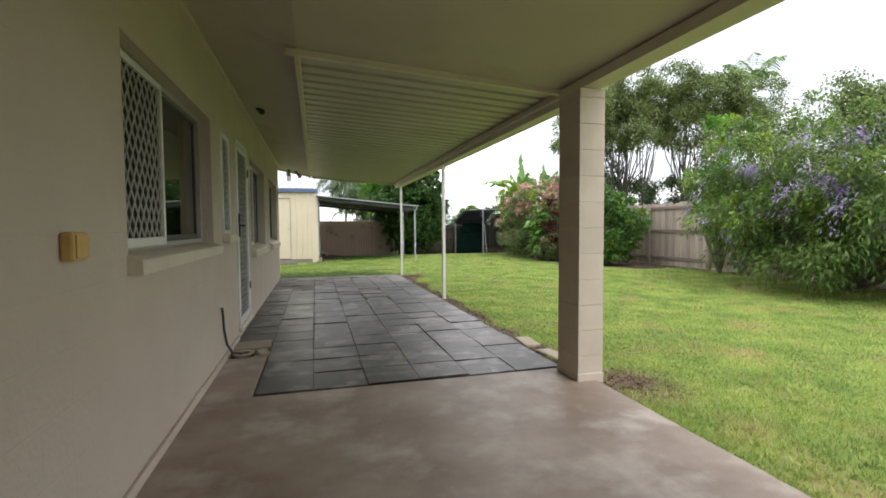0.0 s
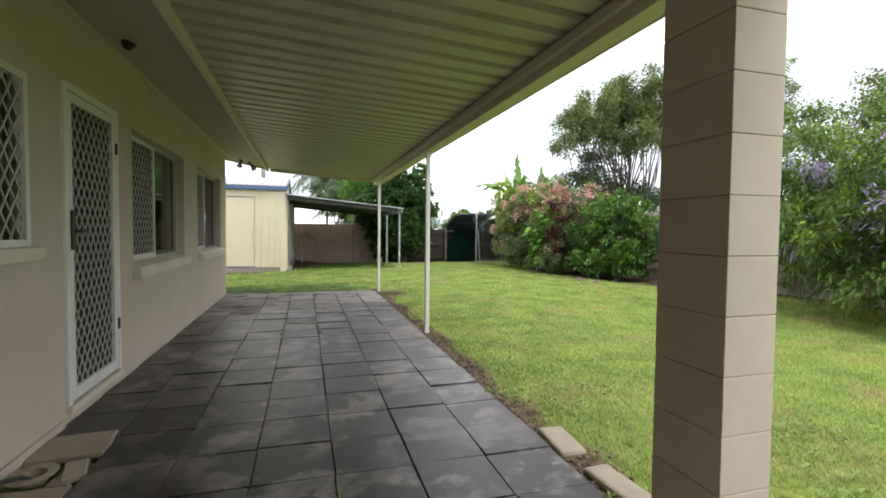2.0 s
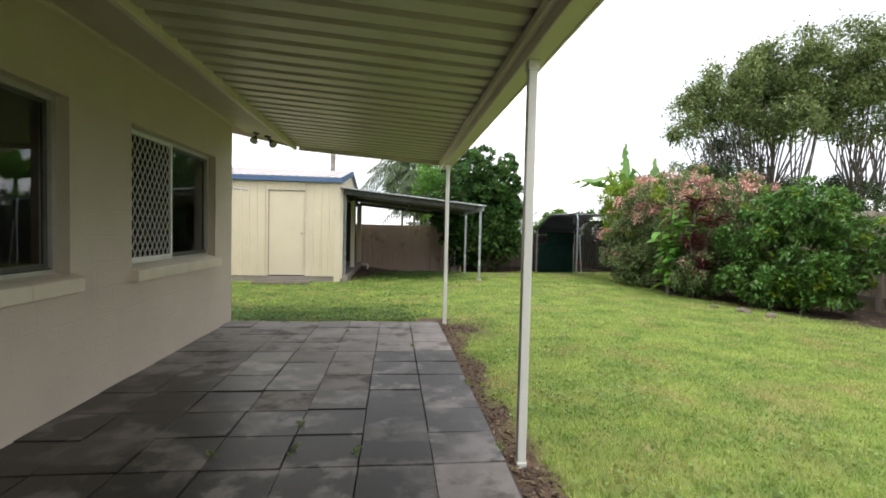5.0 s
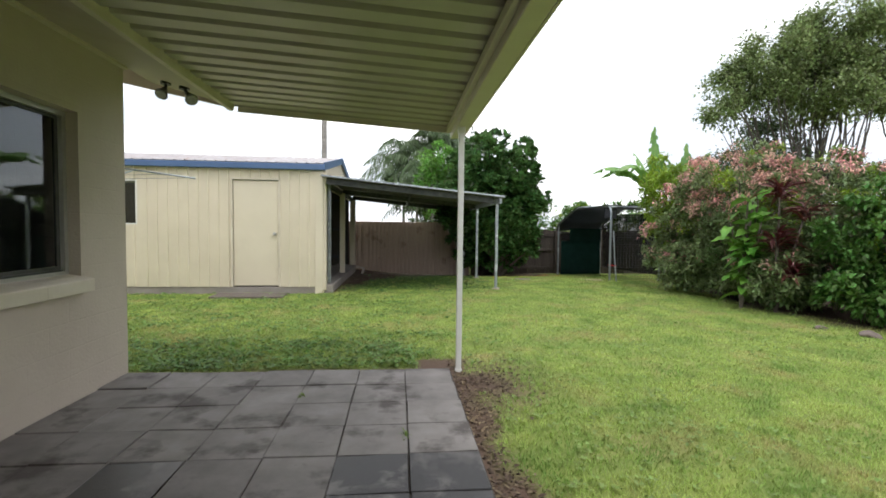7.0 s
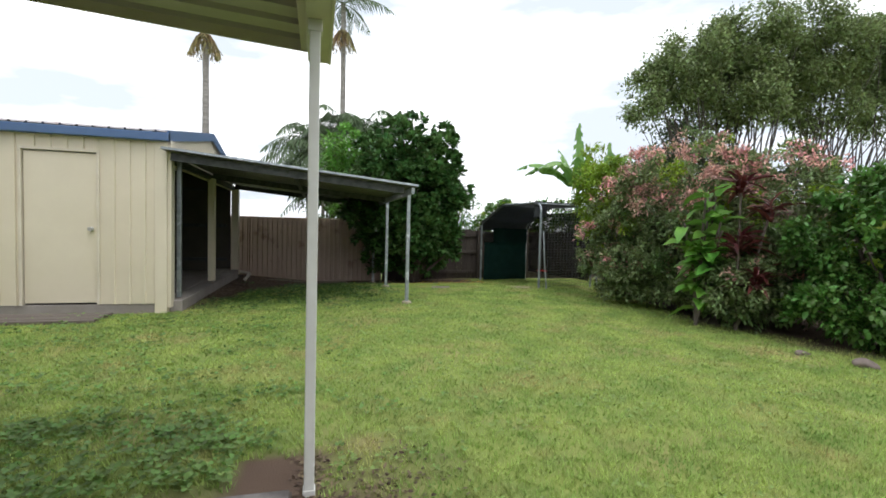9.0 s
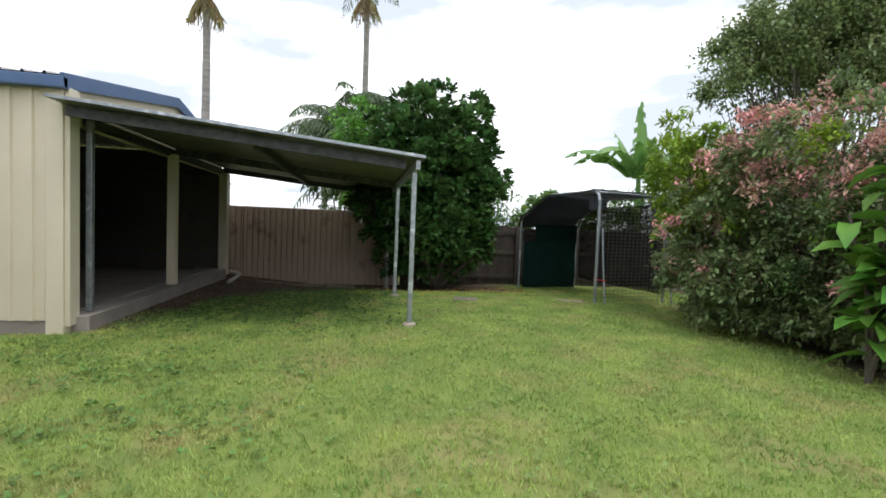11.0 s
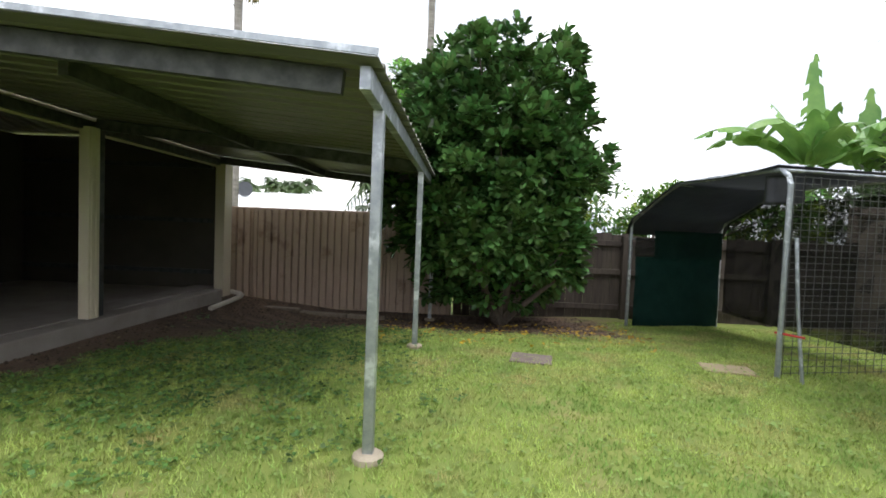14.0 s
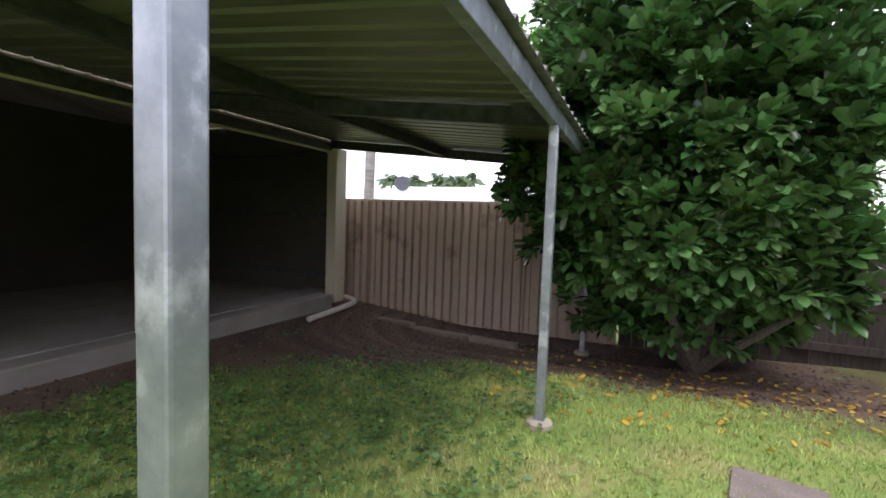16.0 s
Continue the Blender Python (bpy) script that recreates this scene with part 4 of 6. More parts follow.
b = boxed(SL - 0.1, SX + 0.095, SY - 0.13, SY - 0.03, RZ0 - 0.13, RZ0 - 0.012, 0.012)
part("gutter", b, M_BLUE, shed, "blue steel gutter")


def shed_roof_map(y, z):
    return lambda s, o: (SL - 0.1 + s, y, z + o)


rp = ribs(SX + 0.10 - SL + 0.08, 0.19, 0.15, 0.02, 0.012)
sheet("roof_sheet", rp, shed_roof_map(SY - 0.11, RZ0), shed_roof_map(RY, RZ1 + 0.004), M_SHEDROOF, shed, "weathered zinc roof sheets")
sheet("roof_sheet", rp, shed_roof_map(RY, RZ1 + 0.004), shed_roof_map(SB + 0.1, RZ0), M_SHEDROOF, shed, "weathered zinc roof sheets")
gable = [(SX + 0.03, SY + 0.05, 2.12), (SX + 0.03, SY + 0.05, RZ0 - 0.02), (SX + 0.03, RY, RZ1 - 0.03), (SX + 0.03, SB, RZ0 - 0.02), (SX + 0.03, SB, 2.12)]
b = bmesh.new()
vs = [b.verts.new(v) for v in gable] + [b.verts.new((v[0] - 0.03, v[1], v[2])) for v in gable]
b.faces.new(vs[:5])
b.faces.new(vs[5:][::-1])
for k in range(5):
    b.faces.new((vs[(k + 1) % 5], vs[k], vs[5 + k], vs[5 + (k + 1) % 5]))
part("gable", b, M_SHED, shed, "cream gable cladding")
b = boxed(0.115, 0.225, 19.57, 19.72, 0.156, 2.165, 0.006)
box(b, 0.225, 0.235, 19.60, 19.64, 0.156, 2.165, 0.003)
box(b, 0.225, 0.235, 19.66, 19.70, 0.156, 2.165, 0.003)
part("post", b, M_SHED, shed, "cream folded steel post")
part("stud", boxed(0.13, 0.19, 19.76, 19.83, 0.156, 2.165, 0.004), M_GALV_DARK, shed, "galvanised stud beside the cream post")
part("post", boxed(0.08, 0.24, SB - 0.22, SB + 0.02, 0.0, 2.165, 0.006), M_SHED, shed, "cream folded steel post")
part("post", boxed(0.145, 0.205, SY + 0.27, SY + 0.33, 0.156, 2.20, 0.004), M_GALV, shed, "galvanised steel post")
# The header is cream steel; the dark tone stands in for its shade.
b = bmesh.new()
bar(b, (0.13, SY + 0.3, 2.19), (0.13, SB, 2.19), 0.06, 0.10)
part("header", b, M_GALV_DARK, shed)
mat_ = thing("door_mat", "worn grey timber mat lying before the shed door", "mat", (-1.2, 16.5, 0))
for k in range(5):
    part("board", boxed(-1.86, -0.55, 16.42 + k * 0.115, 16.53 + k * 0.115, rise(-1, 16.5) - 0.02, 0.012 + 0.004 * (k % 2), 0.005), M_MAT, mat_)

# ---- lean-to carport ----
LX, LZ0, LZ1, LB, LF = 3.715, 2.29, 1.945, 22.62, 16.80
lean = thing("lean_to", "low galvanised lean-to carport against the shed", "carport", (2, 19.8, 0))


def lean_map(x, z):
    return lambda s, o: (x, LF + s, z + o)


sheet("roof_sheet", ribs(LB - LF, 0.19, 0.135, 0.024, 0.014), lean_map(SX + 0.035, LZ0 + 0.006), lean_map(LX, LZ1), M_LEANROOF, lean, "ribbed zinc roof sheets, olive tone darkened for shade")
# Added bright strip in place of the light that the sheet's edge catches.
b = bmesh.new()
bar(b, (SX + 0.05, LF - 0.008, LZ0 + 0.02), (LX, LF - 0.008, LZ1 + 0.02), 0.012, 0.03)
part("edge_highlight_strip", b, M_GALV, lean, "bright zinc strip added for light caught on the roof edge")
zr = lambda x: LZ0 + (x - SX - 0.06) / (LX - SX - 0.06) * (LZ1 - LZ0)
for yy, xe in ((17.0, 3.52), (19.75, 3.60), (22.30, 3.60)):
    b = bmesh.new()
    bar(b, (SX + 0.12, yy, zr(SX + 0.12) - 0.066), (xe, yy, zr(xe) - 0.066), 0.05, 0.11)
    part("rafter", b, M_GALV_DARK, lean, "galvanised steel rafter")
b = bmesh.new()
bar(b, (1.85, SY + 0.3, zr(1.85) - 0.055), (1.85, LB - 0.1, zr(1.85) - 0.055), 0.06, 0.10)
part("purlin", b, M_GALV_DARK, lean, "galvanised steel purlin")
part("edge_beam", boxed(3.62, 3.67, LF + 0.08, LB - 0.05, zr(3.65) - 0.115, zr(3.65) - 0.012, 0.004), M_GALV, lean, "galvanised edge beam")
for yy in (17.24, 19.72, 22.2):
    zb = rise(3.65, yy)
    p_ = part("post", boxed(3.618, 3.674, yy - 0.028, yy + 0.028, zb, zr(3.65) - 0.116, 0.006), M_GALV, lean, "square galvanised post")
    b = bmesh.new()
    tube(b, [(3.646, yy, zb - 0.1), (3.646, yy, zb + 0.03), (3.646, yy, zb + 0.045)], [0.088, 0.082, 0.062], 14)
    part("pad", b, M_PAVER_TAN, p_, "rough concrete footing")

# ---- fences ----
back = thing("back_fence", "tan ribbed steel back fence panels", "fence", (1.5, FENCE_Y, -0.2), kind="structure")
x_ = -9.0
while x_ < 3.9:
    x2 = min(x_ + 2.37, 4.0)
    pr = [(x_ + 0.03 + s, o) for s, o in ribs(x2 - x_ - 0.06, 0.125, 0.030, 0.065, 0.010)]
    sheet("panel", pr, wall_map(FENCE_Y, -0.3, 1), wall_map(FENCE_Y, 1.48, 1), M_FENCE, back)
    part("rail", boxed(x_ + 0.03, x2 - 0.03, FENCE_Y - 0.045, FENCE_Y + 0.02, 1.465, 1.505, 0.004), M_FENCE, back)
    part("rail", boxed(x_ + 0.03, x2 - 0.03, FENCE_Y - 0.045, FENCE_Y + 0.02, -0.27, -0.21, 0.004), M_FENCE, back)
    part("post", boxed(x_ - 0.028, x_ + 0.028, FENCE_Y - 0.05, FENCE_Y + 0.03, -0.35, 1.51, 0.004), M_FENCE, back)
    x_ = x2 + 0.0


def paling_fence(name, label, along, lo, hi, fixed, base, top, face, wood, rail):
    """Upright boards on posts and rails; along is 'x' or 'y'; face: which way the rails stand out."""
    f = thing(name, label, "fence", (fixed, lo, 0) if along == "y" else (lo, fixed, 0), kind="structure")
    r = random.Random(11)

    def place(nm, a0, a1, d0, d1, z0, z1, mat, bev=0.004):
        if along == "y":
            return part(nm, boxed(fixed + d0, fixed + d1, a0, a1, z0, z1, bev), mat, f)
        return part(nm, boxed(a0, a1, fixed + d0, fixed + d1, z0, z1, bev), mat, f)

    a = lo
    while a < hi:
        w = r.uniform(0.145, 0.155)
        t = top + r.uniform(-0.035, 0.03)
        j = r.uniform(-0.006, 0.006)
        place("paling", a, a + w - 0.003, j - 0.009, j + 0.009, base, t, wood, 0.003)
        a += w
    a = lo + 0.4
    while a < hi:
        place("post", a, a + 0.11, *sorted((face * 0.02, face * 0.115)), base, top - 0.02, wood, 0.006)
        a += 2.45
    for z in (base + 0.28, (base + top) / 2 + 0.1, top - 0.2):
        place("rail", lo, hi, *sorted((face * 0.016, face * 0.06)), z, z + 0.09, rail, 0.005)
    return f


paling_fence("side_fence", "weathered grey-brown timber paling side fence", "y", 3.0, FENCE_Y, FENCE_X, -0.15, 1.9, -1, M_TIMBER, M_TIMBER_RAIL)
paling_fence("rear_fence", "brown timber paling rear fence, its colour darkened for shade", "x", 4.0, FENCE_X - 0.03, FENCE_Y, -0.3, 1.28, -1, M_TIMBER_SHADED, M_TIMBER_SHADED)

# garden edging, pipe
for xa, xb, yy in ((0.95, 1.55, 22.28), (1.57, 2.35, 22.17), (2.37, 2.95, 22.06)):
    e = thing("edging_stone", "weathered flat edging stone lying by the fence", "edging", ((xa + xb) / 2, yy, rise(xb, yy)), group="edging stones by the back fence")
    b = boxed(xa, xb, yy - 0.06, yy + 0.06, rise(xb, yy) - 0.05, rise(xb, yy) + 0.06, 0.012)
    bmesh.ops.rotate(b, cent=((xa + xb) / 2, yy, 0), matrix=Matrix.Rotation(-0.14, 3, "Z"), verts=b.verts)
    part("stone", b, M_LOG, e)
pp = thing("drain_pipe", "white plastic drain pipe bent along the slab edge", "pipe", (0.5, 21.9, 0.0))
b = bmesh.new()
tube(b, [(0.54, 21.40, -0.02), (0.53, 21.9, -0.005), (0.51, 22.38, 0.015), (0.49, 22.47, 0.025), (0.42, 22.53, 0.04), (0.26, 22.57, 0.06)], 0.036, 12)
part("pipe", b, M_PVC, pp)

# lids in the lawn
for cx, cy, w, d, rot, mt, lab in ((4.83, 19.45, 0.40, 0.34, -0.2, M_LID, "cracked brown concrete drain lid in the lawn"), (6.75, 19.5, 0.46, 0.30, -0.2, M_LID_TAN, "sandy square paver sunk in the lawn")):
    z = rise(cx, cy)
    l = thing("inspection_cover", lab, "drain lid", (cx, cy, z))
    b = boxed(cx - w / 2, cx + w / 2, cy - d / 2, cy + d / 2, z - 0.04, z + 0.022, 0.008)
    bmesh.ops.rotate(b, cent=(cx, cy, 0), matrix=Matrix.Rotation(rot, 3, "Z"), verts=b.verts)
    part("lid", b, mt, l)

# ---- wire cage with a tarpaulin roof ----
cage = thing("wire_cage", "pipe framed wire animal cage with grey tarpaulin and green shade cloth", "animal cage", (7.4, 20.3, -0.1))
CA, CB = Vector((6.74, 22.25, 0)), Vector((7.12, 19.33, 0))
CE = Vector((1.55, 0.33, 0))


def cage_at(u, v, z):
    """u: 0 to 1 across the open end, v: 0 to 1 along its depth."""
    p = CA + (CB - CA) * u + CE * v
    return Vector((p.x, p.y, z))


g0 = -0.12
for v, nm in ((0.0, "front_arch"), (1.0, "rear_arch")):
    b = bmesh.new()
    zz = rise(7, 20.5)
    tube(b, [cage_at(0, v, rise(6.7, 22.2) - 0.02), cage_at(0, v, 1.40), cage_at(0.015, v, 1.49), cage_at(0.06, v, 1.56), cage_at(0.34, v, 1.90), cage_at(0.40, v, 1.95), cage_at(0.47, v, 1.965), cage_at(0.9, v, 1.955), cage_at(0.96, v, 1.94), cage_at(0.99, v, 1.88), cage_at(1, v, 1.80), cage_at(1.0, v, rise(7.2, 19.3) - 0.02)], 0.026, 10)
    part(nm, b, M_GALV, cage, "bent galvanised pipe arch")
for u, z in ((0.0, 1.22), (0.4, 1.95), (0.96, 1.945)):
    b = bmesh.new()
    tube(b, [cage_at(u, -0.02, z), cage_at(u, 1.02, z)], 0.018, 8)
    part("ridge_pipe", b, M_GALV, cage)
b = bmesh.new()
tube(b, [cage_at(1.02, 0.03, 1.30), cage_at(1.04, 0.04, 0.6), cage_at(1.07, 0.05, -0.06)], 0.016, 8)
part("brace", b, M_GALV, cage)
b = bmesh.new()
tube(b, [cage_at(1.02, 0.98, 1.5), cage_at(1.06, 1.04, -0.06)], 0.018, 8)
part("brace", b, M_GALV, cage)
b = bmesh.new()
tube(b, [cage_at(0.985, -0.01, 0.40), cage_at(1.065, 0.05, 0.40)], 0.011, 8)
part("tie", b, M_RED, cage, "strip of red tape")
# tarpaulin over the top
tb = bmesh.new()
grid = []
us = [-0.02, 0.03, 0.12, 0.22, 0.33, 0.42, 0.55, 0.7, 0.85, 0.97]
zs = [1.28, 1.52, 1.62, 1.73, 1.87, 1.965, 1.95, 1.93, 1.95, 1.972]
for i, (u, z) in enumerate(zip(us, zs)):
    grid.append([tb.verts.new(cage_at(u, -0.04 + 1.1 * k / 8, z + 0.012 - (0.05 * math.sin(math.pi * k / 8) if 0 < i < 9 else 0.0) + 0.015 * noise.noise(Vector((u * 7, k * 0.9, 4))))) for k in range(9)])
for r0, r1 in zip(grid, grid[1:]):
    for k in range(8):
        tb.faces.new((r0[k], r0[k + 1], r1[k + 1], r1[k]))
bmesh.ops.solidify(tb, geom=tb.faces, thickness=0.006)
part("tarpaulin", tb, M_CLOTH_GREY, cage, "sagging grey tarpaulin roof", smooth=True)


def cloth(name, u0, v0, u1, v1, z0, z1, mat, label, ripple=0.03):
    cb = bmesh.new()
    rows = []
    for i in range(9):
        z = z0 + (z1 - z0) * i / 8
        row = []
        for k in range(15):
            f = k / 14
            p = cage_at(u0 + (u1 - u0) * f, v0 + (v1 - v0) * f, z)
            s = ripple * noise.noise(Vector((f * 5 + v0 * 7, z * 2.2, u0 * 3)))
            row.append(cb.verts.new(p + Vector((s, s, s * 0.4))))
        rows.append(row)
    for r0, r1 in zip(rows, rows[1:]):
        for k in range(14):
            cb.faces.new((r0[k], r0[k + 1], r1[k + 1], r1[k]))
    bmesh.ops.solidify(cb, geom=cb.faces, thickness=0.004)
    part(name, cb, mat, cage, label, smooth=True)


cloth("shade_cloth", 0.02, 0.04, 0.02, 0.98, -0.14, 0.95, M_CLOTH_GREEN, "dark green shade cloth side")
cloth("shade_cloth", 0.035, 0.22, 0.035, 0.97, 0.93, 1.36, M_CLOTH_GREEN, "green shade cloth under the roof edge")
cloth("side_mesh", 0.02, 0.03, 0.02, 0.98, 0.95, 1.24, M_FLY, "dark open mesh")
cloth("rear_net", 0.05, 0.995, 0.98, 0.995, 0.10, 1.80, M_FLY, "dark open mesh across the far end")
cloth("gusset", 0.90, -0.01, 1.0, 0.10, 1.62, 1.90, M_CLOTH_GREY, "grey fabric corner")
wb = bmesh.new()
for k in range(31):
    z = 0.02 + 1.85 * k / 30
    bar(wb, cage_at(1.0, 0.02, z), cage_at(1.0, 1.0, z), 0.005, 0.005)
for k in range(17):
    v = 0.03 + 0.96 * k / 16
    bar(wb, cage_at(1.0, v, 0.0), cage_at(1.0, v, 1.88), 0.004, 0.004)
part("wire_mesh", wb, M_WIRE, cage, "welded wire mesh panel")

# ---- rotary clothes hoist ----
ch = thing("clothes_hoist", "old galvanised rotary clothes hoist on the lawn", "clothesline", (-3.05, 14.6, 0))
b = bmesh.new()
tube(b, [(-3.05, 14.6, -0.2), (-3.05, 14.6, 2.15)], 0.027, 10)
part("mast", b, M_GALV, ch)
tips = []
for k in range(4):
    a = radians(28 + 90 * k)
    tip = Vector((-3.05 + 1.62 * math.cos(a), 14.6 + 1.62 * math.sin(a), 2.06))
    tips.append(tip)
    b = bmesh.new()
    tube(b, [(-3.05, 14.6, 2.2), tuple(tip)], 0.014, 8)
    tube(b, [(-3.05, 14.6, 1.75), tuple(Vector((-3.05, 14.6, 2.2)).lerp(tip, 0.5))], 0.010, 8)
    part("arm", b, M_GALV, ch)
b = bmesh.new()
for k in range(4):
    for f in (0.35, 0.55, 0.75, 0.97):
        o = Vector((-3.05, 14.6, 2.2))
        tube(b, [o.lerp(tips[k], f), o.lerp(tips[(k + 1) % 4], f)], 0.003, 5)
part("line", b, M_WIRE, ch)

# ---- neighbour's house beyond the fence ----
nh = thing("neighbour_house", "low white-roofed neighbouring house behind the fence", "house", (1.0, 37, -1.0))
part("wall", boxed(-6.4, 6.5, 33.5, 41, -1.2, 1.55), M_HOUSEWHITE, nh)
b = bmesh.new()
rv = [(-6.9, 32.9, 1.5), (7.0, 32.9, 1.5), (7.0, 41.6, 1.5), (-6.9, 41.6, 1.5), (-6.8, 37.2, 2.66), (5.2, 37.2, 2.66)]
rv = [b.verts.new(v) for v in rv]
for f in ((0, 1, 5, 4), (1, 2, 5), (2, 3, 4, 5), (3, 0, 4), (3, 2, 1, 0)):
    b.faces.new([rv[i] for i in f])
part("roof", b, M_HOUSEWHITE, nh, "white metal roof")
dish = thing("satellite_dish", "small blue-grey dish on the white neighbouring roof", "dish", (-5.95, 36.2, 2.36))
b = bmesh.new()
tube(b, [(-5.95, 36.2, 2.36), (-5.95, 36.2, 2.70)], 0.03, 8)
part("mast", b, M_GALV_DARK, dish)
b = bmesh.new()
tube(b, [(-5.95, 36.16, 2.70), (-5.93, 36.10, 2.71), (-5.90, 36.02, 2.73)], [0.12, 0.30, 0.36], 18)
part("bowl", b, M_CLOTH_GREY, dish)


# ---- plants ----
def shrub(name, label, category, base, crowns, mat, clumps, per, length, width, spread=0.9, jitter=0.05, seed=1, extra=(), trunk_r=0.04, droop=0.15, up=0.35, sub=0.26, sub_per=14, fill=0.35, belly=(0.3, 0.85, 0.7, 0.8), whorl=False):
    """A bush: stems, and crowns of rosettes. extra: further leaf kinds (part name, material, share, length, width, only above z)."""
    t = thing(name, label, category, base)
    stems = bmesh.new()
    cents = []
    allP, allD = [], []
    for i, (c, r) in enumerate(crowns):
        n = int(clumps * r[0] * r[1] / 1.0)
        subs = max(8, int(n / sub_per))
        P, D = clumped(subs, c, [v * 0.86 for v in r], sub, sub_per, seed + i)
        keep = P[:, 2] > rise(c[0], c[1]) + 0.06
        allP.append(P[keep])
        allD.append(D[keep])
        pick = np.random.default_rng(seed + i).choice(len(P[keep]), 6, replace=False)
        cents += [P[keep][k] * 0.8 + np.array(c) * 0.2 for k in pick]
        F, E = lobed(int(n * fill), c, [v * 0.8 for v in r], lobes=14, depth=0.2, low=-0.8, seed=seed + 200 + i, shell=0.0)
        inside = F[:, 2] > rise(c[0], c[1]) + 0.05
        allP.append(F[inside])
        allD.append(E[inside])
    limbs(stems, base, cents, trunk_r, 0.008, 0.12, seed)
    part("trunk", stems, M_BARK, t)
    P, D = np.concatenate(allP), np.concatenate(allD)
    D = unit(D + np.array([0, 0, up]))
    r = np.random.default_rng(seed + 50)


    def patches(k):
        """Uniform numbers that go in patches over the crown, so that one kind of leaf stands together."""
        v = np.array([noise.noise(Vector(p) * 2.4 + Vector((k * 7.3, seed, 0))) for p in P]) + r.normal(size=len(P)) * 0.10
        return np.argsort(np.argsort(v)) / len(v)

    used = np.zeros(len(P), bool)
    for k, (nm, m2, share, l2, w2, zmin, lab) in enumerate(extra):
        choice = patches(k)
        sel = (~used) & (choice < share) & (P[:, 2] > zmin)
        used |= sel
        if sel.sum():
            PP, DD = rosettes(P[sel] + D[sel] * 0.04, D[sel], per, spread, jitter, seed + 60)
            leaves(nm, PP, DD, l2 * r.uniform(0.7, 1.2, len(PP)), w2 * r.uniform(0.7, 1.2, len(PP)), m2, t, lab, droop=droop, belly=belly)
    PP, DD = whorls(P[~used], D[~used], per, jitter, seed + 70) if whorl else rosettes(P[~used], D[~used], per, spread, jitter, seed + 70)
    leaves("crown", PP, DD, length * r.uniform(0.65, 1.2, len(PP)), width * r.uniform(0.7, 1.2, len(PP)), mat, t, droop=droop, belly=belly)
    return t


# round glossy tree by the back fence
shrub("broadleaf_tree", "dense round tree with large glossy dark green leaves", "tree", (4.75, 22.15, -0.22),
      [((4.45, 21.85, 2.70), (1.72, 1.45, 1.98)), ((3.75, 21.8, 2.1), (1.15, 1.1, 1.35)), ((5.0, 21.6, 2.2), (1.2, 1.05, 1.55)), ((4.45, 21.75, 1.35), (1.5, 1.1, 0.95)), ((5.1, 21.6, 1.0), (0.9, 0.7, 0.7)), ((4.5, 22.2, 0.55), (1.4, 0.6, 0.6))],
      M_L_TREE, 370, 10, 0.170, 0.088, 0.9, 0.008, 21, trunk_r=0.06, droop=0.06, up=0.45, sub=0.26, sub_per=8, fill=0.5, belly=(0.42, 0.82, 0.8, 0.92), whorl=True)
shrub("background_bush", "dark feathery foliage under the palms behind the fence", "bush", (2.6, 27.5, -0.3),
      [((2.4, 27.6, 3.0), (1.3, 1.0, 1.5)), ((3.4, 27.4, 2.6), (1.2, 1.0, 1.6))], M_L_PALM, 200, 10, 0.3, 0.06, 0.9, 0.1, 27)
shrub("climber_bush", "lighter green leafy climber on a tree behind the fence", "bush", (3.3, 23.6, -0.3),
      [((2.95, 23.6, 3.35), (0.9, 0.7, 0.8)), ((3.3, 23.7, 2.2), (0.9, 0.5, 1.1))], M_L_BRIGHT, 420, 10, 0.12, 0.06, 0.9, 0.05, 26)
# bronze and pink shrub
shrub("copperleaf_shrub", "large bushy shrub with bronze leaves and pink-red tips", "shrub", (8.7, 16.5, -0.06),
      [((8.6, 16.5, 1.90), (1.45, 1.55, 1.38)), ((8.0, 17.3, 1.35), (1.1, 1.0, 1.25)), ((9.2, 15.6, 1.80), (1.2, 1.3, 1.25)), ((8.5, 16.4, 0.7), (1.2, 1.5, 0.8)), ((8.9, 15.2, 0.7), (1.1, 1.2, 0.85)), ((8.2, 15.0, 0.45), (0.75, 0.9, 0.55)), ((7.8, 17.1, 0.55), (0.85, 0.9, 0.62))],
      M_L_CROTON, 520, 13, 0.082, 0.042, 0.9, 0.045, 31, sub=0.19, sub_per=10, fill=0.3,
      extra=(("pink_foliage", M_L_PINK, 0.26, 0.075, 0.034, 1.9, "pink-red young leaves"), ("pink_foliage", M_L_PINK, 0.12, 0.075, 0.034, 0.7, "pink-red young leaves"), ("lime_foliage", M_L_LIME, 0.14, 0.09, 0.04, 1.3, "yellow-green young leaves")))
shrub("lime_shrub", "yellow-green leafy shrub beside the pink shrub", "shrub", (8.4, 18.3, -0.06),
      [((8.1, 18.0, 2.15), (0.85, 0.9, 0.98)), ((8.2, 18.3, 1.2), (0.75, 0.75, 0.9))], M_L_LIME, 420, 12, 0.11, 0.042, 0.9, 0.05, 36)
